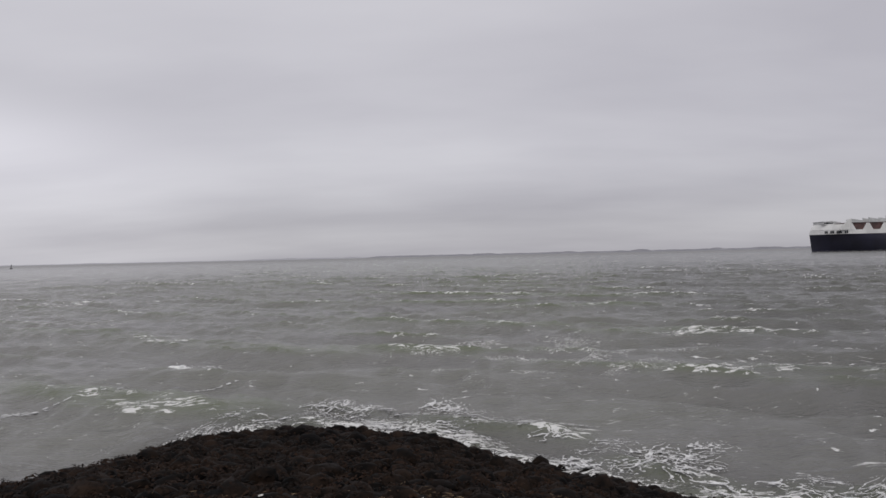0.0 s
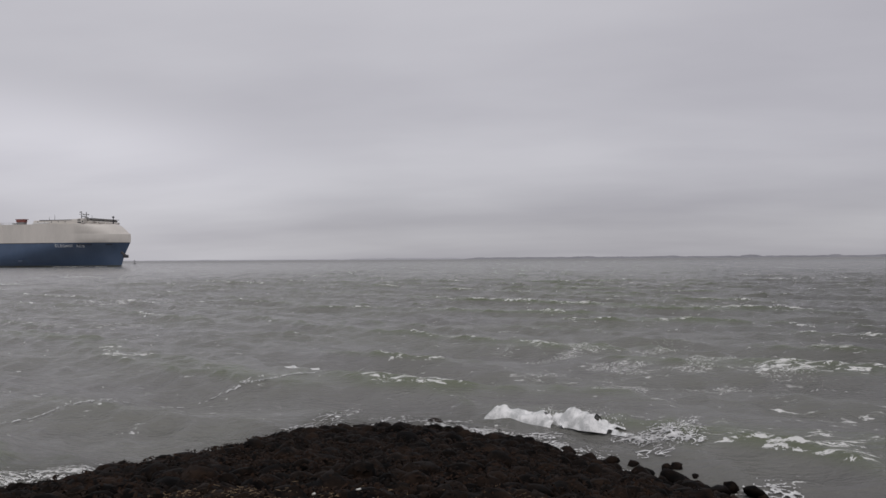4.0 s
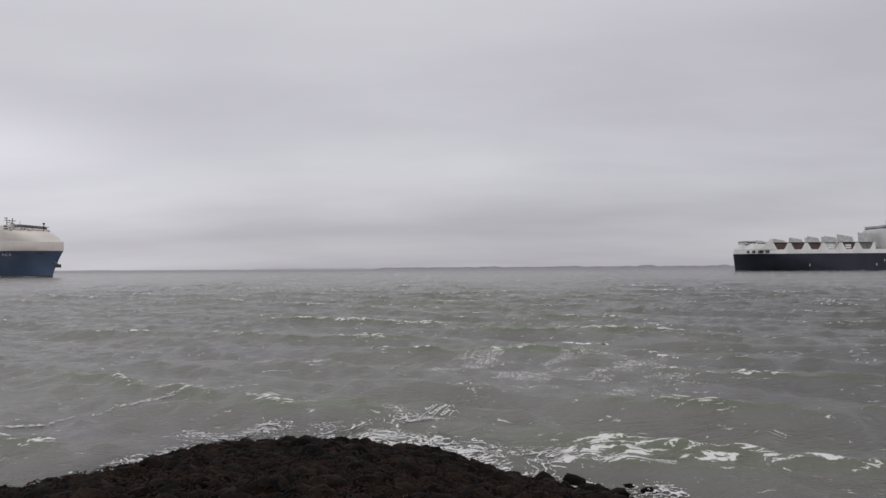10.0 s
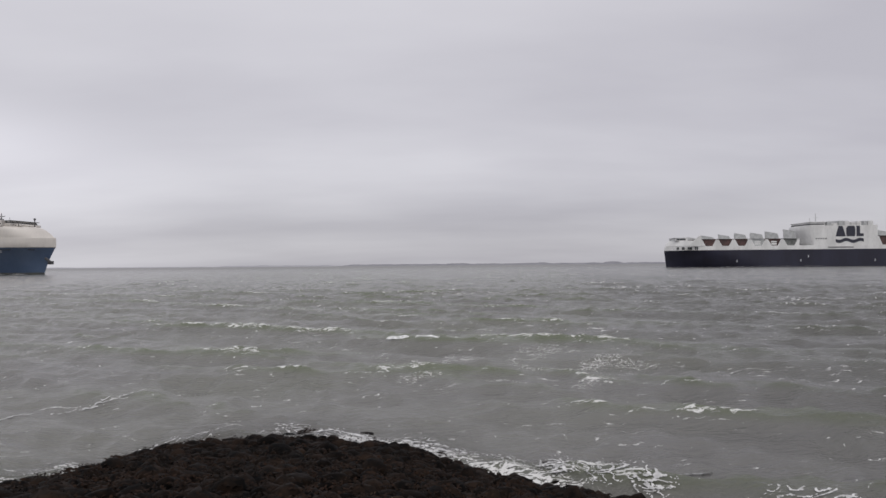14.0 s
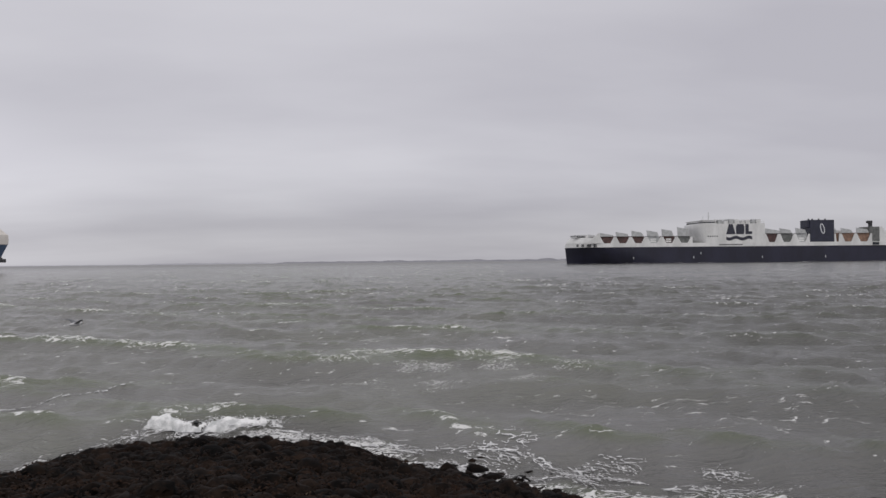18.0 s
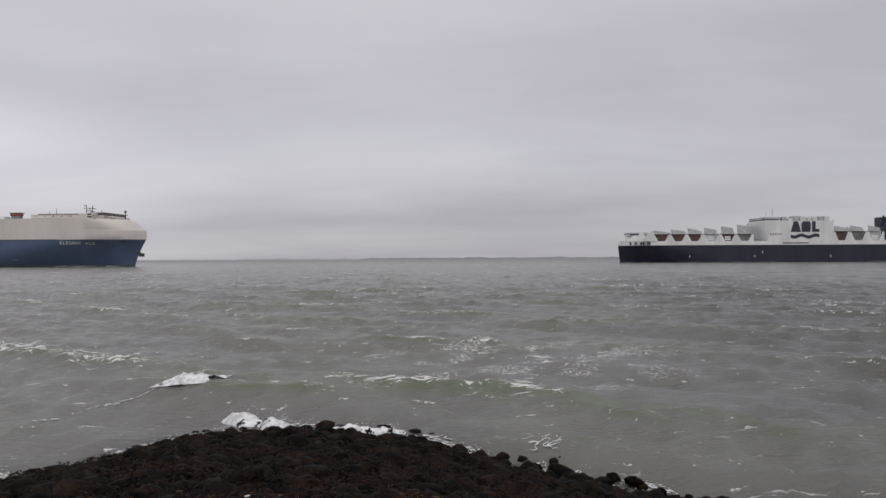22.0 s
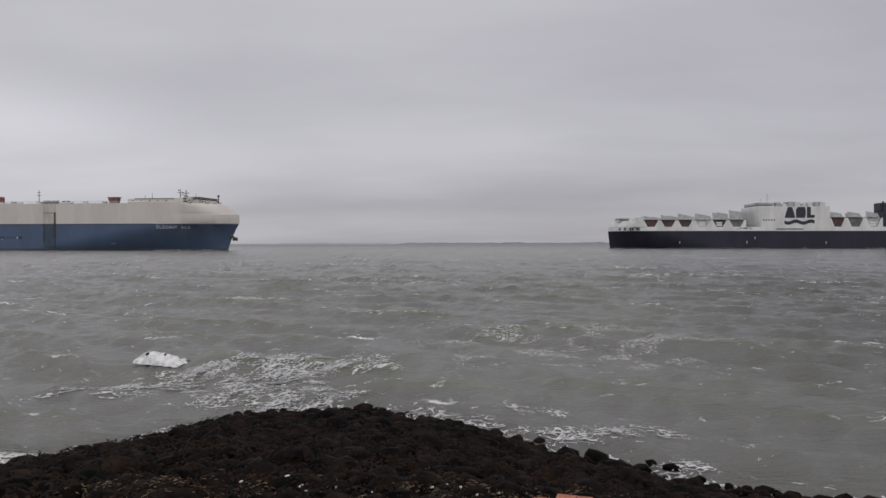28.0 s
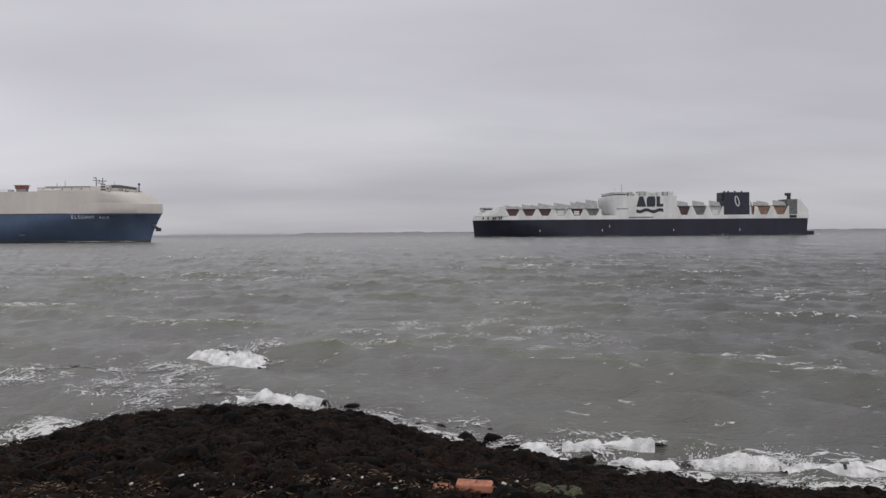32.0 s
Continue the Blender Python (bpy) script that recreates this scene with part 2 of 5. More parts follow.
def water_material():
    m = bpy.data.materials.new("estuary_water")
    m.use_nodes = True
    nt = m.node_tree
    N, L = nt.nodes.new, nt.links.new
    bsdf, out = nt.nodes["Principled BSDF"], nt.nodes["Material Output"]

    def mth(op, a, b=0.0, c=None):
        n = N("ShaderNodeMath")
        n.operation = op
        for i, v in enumerate((a, b, c)):
            if v is None:
                continue
            if isinstance(v, (int, float)):
                n.inputs[i].default_value = v
            else:
                L(v, n.inputs[i])
        return n.outputs[0]

    co = N("ShaderNodeTexCoord").outputs["Object"]

    def tex(scale, detail, rough, squeeze, turn, warped=None):
        mp = N("ShaderNodeMapping")
        mp.inputs["Scale"].default_value = squeeze
        mp.inputs["Rotation"].default_value = (0, 0, radians(turn))
        L(warped or co, mp.inputs[0])
        t = N("ShaderNodeTexNoise")
        t.inputs["Scale"].default_value, t.inputs["Detail"].default_value, t.inputs["Roughness"].default_value = scale, detail, rough
        L(mp.outputs[0], t.inputs[0])
        return t.outputs[0]

    # ripples at three sizes
    r1 = tex(0.24, 3, 0.5, (0.45, 1.3, 1), 0)
    r2 = tex(1.0, 3, 0.55, (0.5, 1.3, 1), 0)
    r3 = tex(5.0, 4, 0.62, (0.5, 1.2, 1), 0)
    h = mth("ADD", mth("MULTIPLY", r1, 0.55), mth("ADD", mth("MULTIPLY", r2, 0.42), mth("MULTIPLY", r3, 0.24)))
    bp = N("ShaderNodeBump")
    bp.inputs["Strength"].default_value, bp.inputs["Distance"].default_value = 0.66, 0.9
    L(h, bp.inputs["Height"])
    # silt and green in broad drifts
    drift = tex(0.09, 4, 0.55, (0.8, 1.7, 1), 0)
    ramp = N("ShaderNodeValToRGB")
    e = ramp.color_ramp.elements
    e[0].position, e[0].color = 0.36, (0.142, 0.140, 0.134, 1)
    e[1].position, e[1].color = 0.64, (0.141, 0.144, 0.122, 1)
    L(drift, ramp.inputs[0])
    L(ramp.outputs[0], bsdf.inputs["Base Color"])
    bsdf.inputs["Roughness"].default_value = 0.18
    bsdf.inputs["IOR"].default_value = 1.33
    bsdf.inputs["Specular IOR Level"].default_value = 0.55
    L(bp.outputs[0], bsdf.inputs["Normal"])
    # froth on breaking crests, and lace that drifts behind them
    attr = N("ShaderNodeAttribute")
    attr.attribute_name = "foam"
    warp = N("ShaderNodeTexNoise")
    warp.inputs["Scale"].default_value, warp.inputs["Detail"].default_value = 0.9, 4.0
    L(co, warp.inputs[0])
    wv = N("ShaderNodeVectorMath")
    wv.operation = "MULTIPLY_ADD"
    L(warp.outputs["Color"], wv.inputs[0])
    wv.inputs[1].default_value = (1.6, 1.6, 0)
    L(co, wv.inputs[2])
    streak = tex(1.0, 6, 0.62, (0.45, 1.3, 1), 16, wv.outputs[0])
    gate = tex(0.035, 3, 0.55, (0.8, 1.5, 1), 8)
    lace = tex(3.2, 6, 0.70, (0.5, 1.3, 1), 24, wv.outputs[0])
    far = mth("ADD", mth("MULTIPLY", mth("SUBTRACT", streak, 0.5), 2.35), mth("MULTIPLY", mth("SUBTRACT", gate, 0.5), 1.3))
    fleck = tex(2.6, 5, 0.66, (0.34, 1.5, 1), 14, wv.outputs[0])
    far = mth("MAXIMUM", far, mth("ADD", mth("MULTIPLY", mth("SUBTRACT", fleck, 0.5), 2.7), mth("MULTIPLY", mth("SUBTRACT", gate, 0.56), 2.0)))
    crest = mth("ADD", mth("MULTIPLY", attr.outputs["Fac"], 0.66), mth("MULTIPLY", mth("SUBTRACT", lace, 0.5), 5.4))
    val = mth("MAXIMUM", far, mth("SUBTRACT", crest, 0.35))
    # threads of spent foam that hang off the stones and over the shoal, and let the waves pass under them
    place = N("ShaderNodeNewGeometry").outputs["Position"]
    sep = N("ShaderNodeSeparateXYZ")
    L(place, sep.inputs[0])
    wx, wy, wz = sep.outputs
    edge = N("ShaderNodeValToRGB")
    el = edge.color_ramp.elements
    stops = [(-14, 7.1), (-11, 9.4), (-8, 12.3), (-6.2, 15.1), (-5, 16.2), (-3, 16.8), (-1.8, 16.4), (-0.3, 15.8), (0.9, 14.5), (1.9, 13.3), (3, 12.2), (4.3, 11.1),
             (7.5, 10.0), (16, 8.2)]
    while len(el) < len(stops):
        el.new(0.5)
    for e, (sx, sy) in zip(el, stops):
        e.position, e.color = (sx + 14) / 30, (sy / 20, sy / 20, sy / 20, 1)
    L(mth("MULTIPLY_ADD", wx, 1 / 30, 14 / 30), edge.inputs[0])
    off = mth("SUBTRACT", wy, mth("MULTIPLY", edge.outputs[0], 20.0))

    def fade(v, a, b, lo, hi):
        n = N("ShaderNodeMapRange")
        n.interpolation_type = "SMOOTHSTEP"
        for k, q in (("From Min", a), ("From Max", b), ("To Min", lo), ("To Max", hi)):
            n.inputs[k].default_value = q
        L(v, n.inputs["Value"])
        return n.outputs[0]

    patch = tex(0.42, 3, 0.55, (1, 1, 1), 0, place)
    near = mth("MULTIPLY", fade(mth("MULTIPLY", off, fade(wx, -3.0, 4.0, 0.66, 1.5)), 0.0, 2.1, 1.40, 0.0), fade(patch, 0.38, 0.60, 0.50, 1.0))
    near = mth("MULTIPLY", near, fade(wx, -10.0, -4.0, 0.86, 1.0))
    ex = mth("MULTIPLY", mth("SUBTRACT", wx, 3.6), 1 / 9.5)
    ey = mth("MULTIPLY", mth("SUBTRACT", wy, 29.0), 1 / 10.0)
    shoal = fade(mth("ADD", mth("MULTIPLY", ex, ex), mth("MULTIPLY", ey, ey)), 0.15, 1.0, 1.0, 0.0)
    shoal = mth("MULTIPLY", shoal, fade(patch, 0.42, 0.58, 0.0, 0.95))
    wide = mth("MAXIMUM", near, shoal)
    curl = N("ShaderNodeTexNoise")
    curl.inputs["Scale"].default_value, curl.inputs["Detail"].default_value = 1.3, 3.0
    L(place, curl.inputs[0])
    bent = N("ShaderNodeVectorMath")
    bent.operation = "MULTIPLY_ADD"
    L(curl.outputs["Color"], bent.inputs[0])
    bent.inputs[1].default_value = (0.8, 0.8, 0)
    L(place, bent.inputs[2])
    thr = tex(4.6, 4, 0.6, (0.65, 1.2, 0), 14, bent.outputs[0])
    bits = tex(12.0, 4, 0.65, (0.7, 1.2, 0), 10, bent.outputs[0])
    net = mth("SUBTRACT", 1.0, mth("MULTIPLY", mth("ABSOLUTE", mth("SUBTRACT", thr, 0.5)), 15.0))
    net = mth("ADD", mth("MAXIMUM", net, -0.6), mth("MULTIPLY", mth("SUBTRACT", bits, 0.5), 2.6))
    spent = mth("SUBTRACT", mth("ADD", mth("MULTIPLY", net, 0.62), mth("MULTIPLY", wide, 0.86)), 1.0)
    val = mth("MAXIMUM", val, mth("ADD", spent, 0.22))
    # light through the thin water of wave tops, put in as green by height
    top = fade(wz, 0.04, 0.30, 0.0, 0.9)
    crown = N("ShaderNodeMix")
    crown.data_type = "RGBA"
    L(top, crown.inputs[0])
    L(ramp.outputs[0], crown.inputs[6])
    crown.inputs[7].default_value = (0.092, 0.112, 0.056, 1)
    # sheen of the brighter left sky on the water, painted as a paler base
    left_sheen = N("ShaderNodeMix")
    left_sheen.data_type = "RGBA"
    L(fade(mth("MULTIPLY_ADD", wy, 0.25, wx), -70, 35, 0.75, 0.0), left_sheen.inputs[0])
    L(crown.outputs[2], left_sheen.inputs[6])
    left_sheen.inputs[7].default_value = (0.215, 0.210, 0.200, 1)
    # weaker sky reflection towards the right, painted as a darker base colour
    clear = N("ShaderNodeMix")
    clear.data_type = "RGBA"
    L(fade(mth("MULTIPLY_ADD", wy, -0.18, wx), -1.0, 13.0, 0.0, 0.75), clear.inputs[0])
    L(left_sheen.outputs[2], clear.inputs[6])
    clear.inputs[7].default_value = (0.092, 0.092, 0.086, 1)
    # over the shallows the dark stones show through
    shallow = N("ShaderNodeMix")
    shallow.data_type = "RGBA"
    L(mth("MULTIPLY", fade(off, 0.4, 4.0, 0.60, 0.0), fade(wx, -4.0, 3.0, 1.0, 0.6)), shallow.inputs[0])
    L(clear.outputs[2], shallow.inputs[6])
    shallow.inputs[7].default_value = (0.050, 0.046, 0.042, 1)
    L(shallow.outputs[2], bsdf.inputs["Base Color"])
    rng = N("ShaderNodeMapRange")
    rng.interpolation_type = "SMOOTHSTEP"
    rng.inputs["From Min"].default_value, rng.inputs["From Max"].default_value = 0.42, 0.60
    L(val, rng.inputs["Value"])
    froth = N("ShaderNodeBsdfDiffuse")
    froth.inputs[0].default_value = (0.66, 0.66, 0.65, 1)
    # far out, flat grey replaces part of the sky reflection that unresolved waves break up
    far_grey, dulled_sea = N("ShaderNodeBsdfDiffuse"), N("ShaderNodeMixShader")
    far_grey.inputs[0].default_value = (0.205, 0.205, 0.205, 1)
    L(fade(wy, 150.0, 1400.0, 0.0, 0.6), dulled_sea.inputs[0])
    L(bsdf.outputs[0], dulled_sea.inputs[1])
    L(far_grey.outputs[0], dulled_sea.inputs[2])
    mix = N("ShaderNodeMixShader")
    L(mth("MULTIPLY", rng.outputs[0], 0.9), mix.inputs[0])
    L(dulled_sea.outputs[0], mix.inputs[1])
    L(froth.outputs[0], mix.inputs[2])
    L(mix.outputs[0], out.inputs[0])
    return m


WATER = water_material()
LACY = material("lacy_foam", (0.66, 0.66, 0.66), (0.40, 0.40, 0.40), rough=0.8, scale=5, fine=60, bump=0.01)
FROTH = material("thick_froth", (0.78, 0.78, 0.78), (0.46, 0.47, 0.47), rough=0.8, scale=5, fine=30, bump=0.06)
WAKE = foam_material("wake_foam", 0.0, 0.12)
SPRAY = material("spray", (0.78, 0.78, 0.78), (0.66, 0.66, 0.66), rough=0.8, scale=4, bump=0.02)
ROCK = material("wet_seaweed_rock", (0.0150, 0.0092, 0.0062), (0.0022, 0.0019, 0.0018), rough=0.7, scale=8, fine=45, bump=0.07, per_piece=0.6, shine=0.05)
ROCK_FAR = material("seaweed_rocks", (0.0135, 0.0085, 0.0060), (0.0022, 0.0019, 0.0018), rough=0.7, scale=3.6, fine=26, bump=0.07, per_island=0.65, shine=0.05)
SOIL = material("dark_shingle", (0.012, 0.0095, 0.0075), (0.006, 0.005, 0.0045), rough=0.85, scale=6, fine=40, bump=0.05, shine=0.1)
WEED = material("bladder_wrack", (0.022, 0.012, 0.0075), (0.004, 0.0034, 0.003), rough=0.7, scale=1.1, fine=20, bump=0.02, shine=0.06)
STRAW = material("dry_reed_wrack", (0.30, 0.22, 0.14), (0.02, 0.014, 0.009), rough=0.85, scale=3, fine=25, bump=0.01, shine=0.2)
MOSS = material("green_algae", (0.055, 0.062, 0.018), (0.02, 0.022, 0.010), rough=0.7, scale=5, fine=40, bump=0.04)
BRICK = material("terracotta_brick", (0.50, 0.21, 0.13), (0.33, 0.13, 0.08), rough=0.8, scale=14, fine=90, bump=0.01)
LITTER = material("bleached_shell", (0.75, 0.74, 0.70), (0.5, 0.49, 0.45), rough=0.5, scale=20, bump=0.004)
HULL_BLUE = material("blue_hull_paint", (0.070, 0.108, 0.184), (0.060, 0.094, 0.162), rough=0.3, scale=0.08, fine=0.9, bump=0.01, stretch=(1, 1, 0.35), shine=0.6)
RAMP_GRIME = material("grime_on_blue_plate", (0.038, 0.055, 0.075), (0.028, 0.036, 0.040), rough=0.6, scale=0.6, fine=3, bump=0.01, stretch=(1, 1, 0.2))
HULL_BEIGE = material("beige_hull_paint", (0.60, 0.565, 0.525), (0.53, 0.50, 0.465), rough=0.5, scale=0.09, fine=1.2, bump=0.01, stretch=(1, 1, 0.3))
BOOT = material("dark_boot_topping", (0.020, 0.026, 0.032), (0.030, 0.034, 0.028), rough=0.6, scale=0.3, fine=2, bump=0.02)
RAMP_DIRT = material("rust_stained_plate", (0.54, 0.505, 0.46), (0.42, 0.39, 0.35), rough=0.7, scale=0.5, fine=2, bump=0.02, stretch=(1, 1, 0.25))
RAMP_BLUE = material("stained_blue_plate", (0.050, 0.074, 0.122), (0.038, 0.054, 0.084), rough=0.4, scale=0.5, fine=2, bump=0.02, stretch=(1, 1, 0.25))
SHIP_WHITE = material("white_ship_paint", (0.74, 0.74, 0.73), (0.60, 0.60, 0.59), rough=0.5, scale=0.12, fine=1.3, bump=0.01, stretch=(1, 1, 0.3))
DECK_GREY = material("weathered_deck_paint", (0.25, 0.25, 0.25), (0.17, 0.17, 0.17), rough=0.8, scale=0.4, fine=3, bump=0.02)
SHIP_ORANGE = material("orange_red_paint", (0.27, 0.085, 0.07), (0.17, 0.055, 0.05), rough=0.5, scale=0.5, fine=3, bump=0.01)
NAVY = material("navy_hull_paint", (0.022, 0.022, 0.042), (0.015, 0.015, 0.028), rough=0.42, scale=0.08, fine=0.8, bump=0.01, stretch=(1, 1, 0.3))
FUNNEL_NAVY = material("dark_funnel_paint", (0.030, 0.032, 0.055), (0.022, 0.024, 0.040), rough=0.5, scale=0.3, fine=2, bump=0.01)
PALE_GREY = material("pale_grey_steel", (0.50, 0.51, 0.51), (0.38, 0.39, 0.39), rough=0.6, scale=0.4, fine=3, bump=0.01)
BOX_RED = material("oxide_red_steel", (0.105, 0.055, 0.050), (0.060, 0.036, 0.034), rough=0.65, scale=0.4, fine=2, bump=0.02)
BOX_BROWN = material("tan_steel", (0.27, 0.165, 0.115), (0.18, 0.11, 0.08), rough=0.65, scale=0.4, fine=2, bump=0.02)
BOX_GREY = material("slate_steel", (0.16, 0.165, 0.16), (0.10, 0.105, 0.10), rough=0.65, scale=0.4, fine=2, bump=0.02)
GLASS = material("dark_window", (0.025, 0.03, 0.035), (0.018, 0.02, 0.025), rough=0.12, scale=1, bump=0.0)
DARK_STEEL = material("dark_steel", (0.05, 0.05, 0.055), (0.03, 0.03, 0.033), rough=0.6, scale=1.0, fine=6, bump=0.01)
LETTER = material("white_lettering", (0.70, 0.72, 0.74), (0.60, 0.62, 0.64), rough=0.5, scale=1, bump=0.0)
EMBLEM = material("dark_emblem_paint", (0.035, 0.037, 0.055), (0.025, 0.026, 0.040), rough=0.5, scale=1, bump=0.0)
FAR_LAND = material("hazy_far_shore", (0.235, 0.235, 0.255), (0.20, 0.20, 0.22), rough=1.0, scale=0.01, fine=0.1, bump=0.0)
FAR_LAND_DIM = material("hazier_far_shore", (0.345, 0.345, 0.37), (0.32, 0.32, 0.345), rough=1.0, scale=0.01, fine=0.1, bump=0.0)
GULL_WHITE = material("gull_white", (0.55, 0.55, 0.55), (0.42, 0.42, 0.43), rough=0.8, scale=20, bump=0.002)
GULL_GREY = material("gull_grey", (0.16, 0.165, 0.175), (0.11, 0.115, 0.125), rough=0.8, scale=20, bump=0.002)
RUST = material("rust_streak", (0.17, 0.125, 0.09), (0.10, 0.07, 0.05), rough=0.8, scale=0.6, fine=3, bump=0.01, stretch=(1, 1, 0.2))


# ---------------------------------------------------------------- mesh tools
def mesh_of(name, verts, faces, mat, smooth=False):
    me = bpy.data.meshes.new(name)
    me.from_pydata([tuple(v) for v in verts], [], faces)
    me.materials.append(mat)
    if smooth:
        me.shade_smooth()
    me.update()
    return me


def thing(name, label, category, group="", kind="", at=None):
    ob = new(name)
    ob.empty_display_size = 0.3
    if at is not None:
        ob.matrix_world = at
    return tagged(ob, label, category, group, kind)


def part(name, data, mat, parent, label=""):
    """One mesh under a thing; data is a bmesh, a (verts, faces) pair or a mesh."""
    if isinstance(data, bmesh.types.BMesh):
        me = bpy.data.meshes.new(name)
        data.to_mesh(me)
        data.free()
        me.materials.append(mat)
    elif isinstance(data, tuple):
        me = mesh_of(name, data[0], data[1], mat)
    else:
        me = data
    ob = new(name, me)
    ob.parent = parent
    if label:
        tagged(ob, label)
    return ob


def box(bm, x0, x1, y0, y1, z0, z1, bevel=0.0):
    r = bmesh.ops.create_cube(bm, size=1.0, matrix=Matrix.LocRotScale(((x0 + x1) / 2, (y0 + y1) / 2, (z0 + z1) / 2), None,
                                                                      (abs(x1 - x0), abs(y1 - y0), abs(z1 - z0))))
    if bevel:
        edges = {e for v in r["verts"] for e in v.link_edges}
        bmesh.ops.bevel(bm, geom=list(edges), offset=bevel, segments=2, affect="EDGES", profile=0.6)


def boxed(x0, x1, y0, y1, z0, z1, bevel=0.0):
    bm = bmesh.new()
    box(bm, x0, x1, y0, y1, z0, z1, bevel)
    return bm


def rod(bm, a, b, r0, r1=None, sides=8):
    a, b = Vector(a), Vector(b)
    d = b - a
    turn = d.to_track_quat("Z", "Y").to_matrix().to_4x4()
    bmesh.ops.create_cone(bm, cap_ends=True, segments=sides, radius1=r0, radius2=r0 if r1 is None else r1, depth=d.length,
                          matrix=Matrix.Translation((a + b) / 2) @ turn)


def plate(outline, y0, y1):
    """An outline in x, z pushed through from y0 to y1."""
    n = len(outline)
    v = [(x, y0, z) for x, z in outline] + [(x, y1, z) for x, z in outline]
    f = [tuple(range(n)), tuple(range(2 * n - 1, n - 1, -1))] + [(i, i + n, (i + 1) % n + n, (i + 1) % n) for i in range(n)]
    bm = bmesh.new()
    vs = [bm.verts.new(p) for p in v]
    for q in f:
        bm.faces.new([vs[i] for i in q])
    bmesh.ops.recalc_face_normals(bm, faces=bm.faces)
    return bm


def loft(rows):
    """A skin over rows of equal length."""
    m = len(rows[0])
    v = [p for r in rows for p in r]
    f = [(i * m + j, i * m + j + 1, (i + 1) * m + j + 1, (i + 1) * m + j) for i in range(len(rows) - 1) for j in range(m - 1)]
    return v, f


# ---------------------------------------------------------------- ground, rocks
SHORE = [(-60, 3.2), (-30, 3.9), (-20, 4.9), (-14, 7.1), (-12.5, 8.2), (-11, 9.4), (-9.4, 10.6), (-8, 12.3), (-7, 13.6), (-6.2, 15.1), (-5, 16.2), (-3, 16.8),
         (-1.8, 16.4), (-0.3, 15.8), (0.9, 14.5), (1.9, 13.3), (3, 12.2), (4.3, 11.1), (5.6, 10.6), (7.5, 10.0), (10, 9.3), (16, 8.2), (26, 7.0), (60, 4.0)]
_sx, _sy = np.array([p[0] for p in SHORE]), np.array([p[1] for p in SHORE])


def shore_y(x):
    return np.interp(x, _sx, _sy)


def edge_distance(x, y):
    """How far a place lies from the water's edge."""
    d = np.full(np.broadcast(x, y).shape, 1e9)
    for (ax, ay), (bx, by) in zip(SHORE, SHORE[1:]):
        k = np.clip(((x - ax) * (bx - ax) + (y - ay) * (by - ay)) / ((bx - ax) ** 2 + (by - ay) ** 2), 0, 1)
        d = np.minimum(d, np.hypot(x - ax - k * (bx - ax), y - ay - k * (by - ay)))
    return d


def ground_z(x, y):
    """Revetment: falls from the dike path to the water's edge and on below it."""
    x, y = np.asarray(x, float), np.asarray(y, float)
    yw = shore_y(x)
    top = 2.4
    q = (y - 2.0) / np.maximum(yw - 2.0, 0.5)
    d = edge_distance(x, y)
    land = np.minimum(np.where(q < 0, top, top * np.clip(1 - q, 0, 1) ** 0.92), 0.272 * d - np.where(x < 1.5, 0.13, 0.05) * np.exp(-(d / 0.9) ** 2))
    out = y - yw
    z = np.where(q < 1, land, np.where(x < 1.5, -0.13, -0.05) - 0.09 * np.minimum(out, 2.5) - np.maximum(out - 2.5, 0) * 0.18)
    return np.clip(z, -3.0, None) + np.where(y < -3, np.clip((-3 - y) * 0.25, 0, 3.0), 0)


def value(x, y, s, seed=0.0):
    return noise.noise(Vector((x * s + seed, y * s - seed, seed * 1.7)))


def build_ground():
    xs = np.concatenate([np.linspace(-2800, -70, 24), np.linspace(-60, 60, 161), np.linspace(70, 2800, 24)])
    ys = np.concatenate([np.linspace(-2400, -40, 18), np.linspace(-30, 0, 31), np.linspace(0.5, 40, 80), np.linspace(60, 4700, 16)])
    X, Y = np.meshgrid(xs, ys)
    Z = ground_z(X, Y) - 0.06
    Z += 0.04 * np.sin(X * 2.1) * np.sin(Y * 1.7)
    nx = len(xs)
    faces = [(j * nx + i, j * nx + i + 1, (j + 1) * nx + i + 1, (j + 1) * nx + i) for j in range(len(ys) - 1) for i in range(nx - 1)]
    me = mesh_of("ground", np.stack([X, Y, Z], -1).reshape(-1, 3), faces, SOIL, True)
    tagged(new("ground", me), "dark wet shingle bed of the dike slope running under the water", "ground", kind="structure")


build_ground()


def rock_mesh(seed):
    bm = bmesh.new()
    bmesh.ops.create_icosphere(bm, subdivisions=2, radius=1.0)
    rnd = random.Random(seed)
    sx, sy, sz = rnd.uniform(0.85, 1.2), rnd.uniform(0.8, 1.1), rnd.uniform(0.48, 0.74)
    cuts = [(Vector((rnd.uniform(-1, 1), rnd.uniform(-1, 1), rnd.uniform(-0.3, 1))).normalized(), rnd.uniform(0.50, 0.80)) for _ in range(9)]
    for v in bm.verts:
        p = v.co.copy()
        for n, d in cuts:
            k = p.dot(n) - d
            if k > 0:
                p -= n * k * 0.85
        p *= 1.12 + 0.24 * noise.noise(p * 1.9 + Vector((seed * 3.1, 0, 0))) + 0.07 * noise.noise(p * 5 + Vector((seed, 7, 0)))
        v.co = Vector((p.x * sx, p.y * sy, p.z * sz))
    me = bpy.data.meshes.new("rock")
    bm.to_mesh(me)
    bm.free()
    me.materials.append(ROCK)
    me.shade_smooth()
    return me


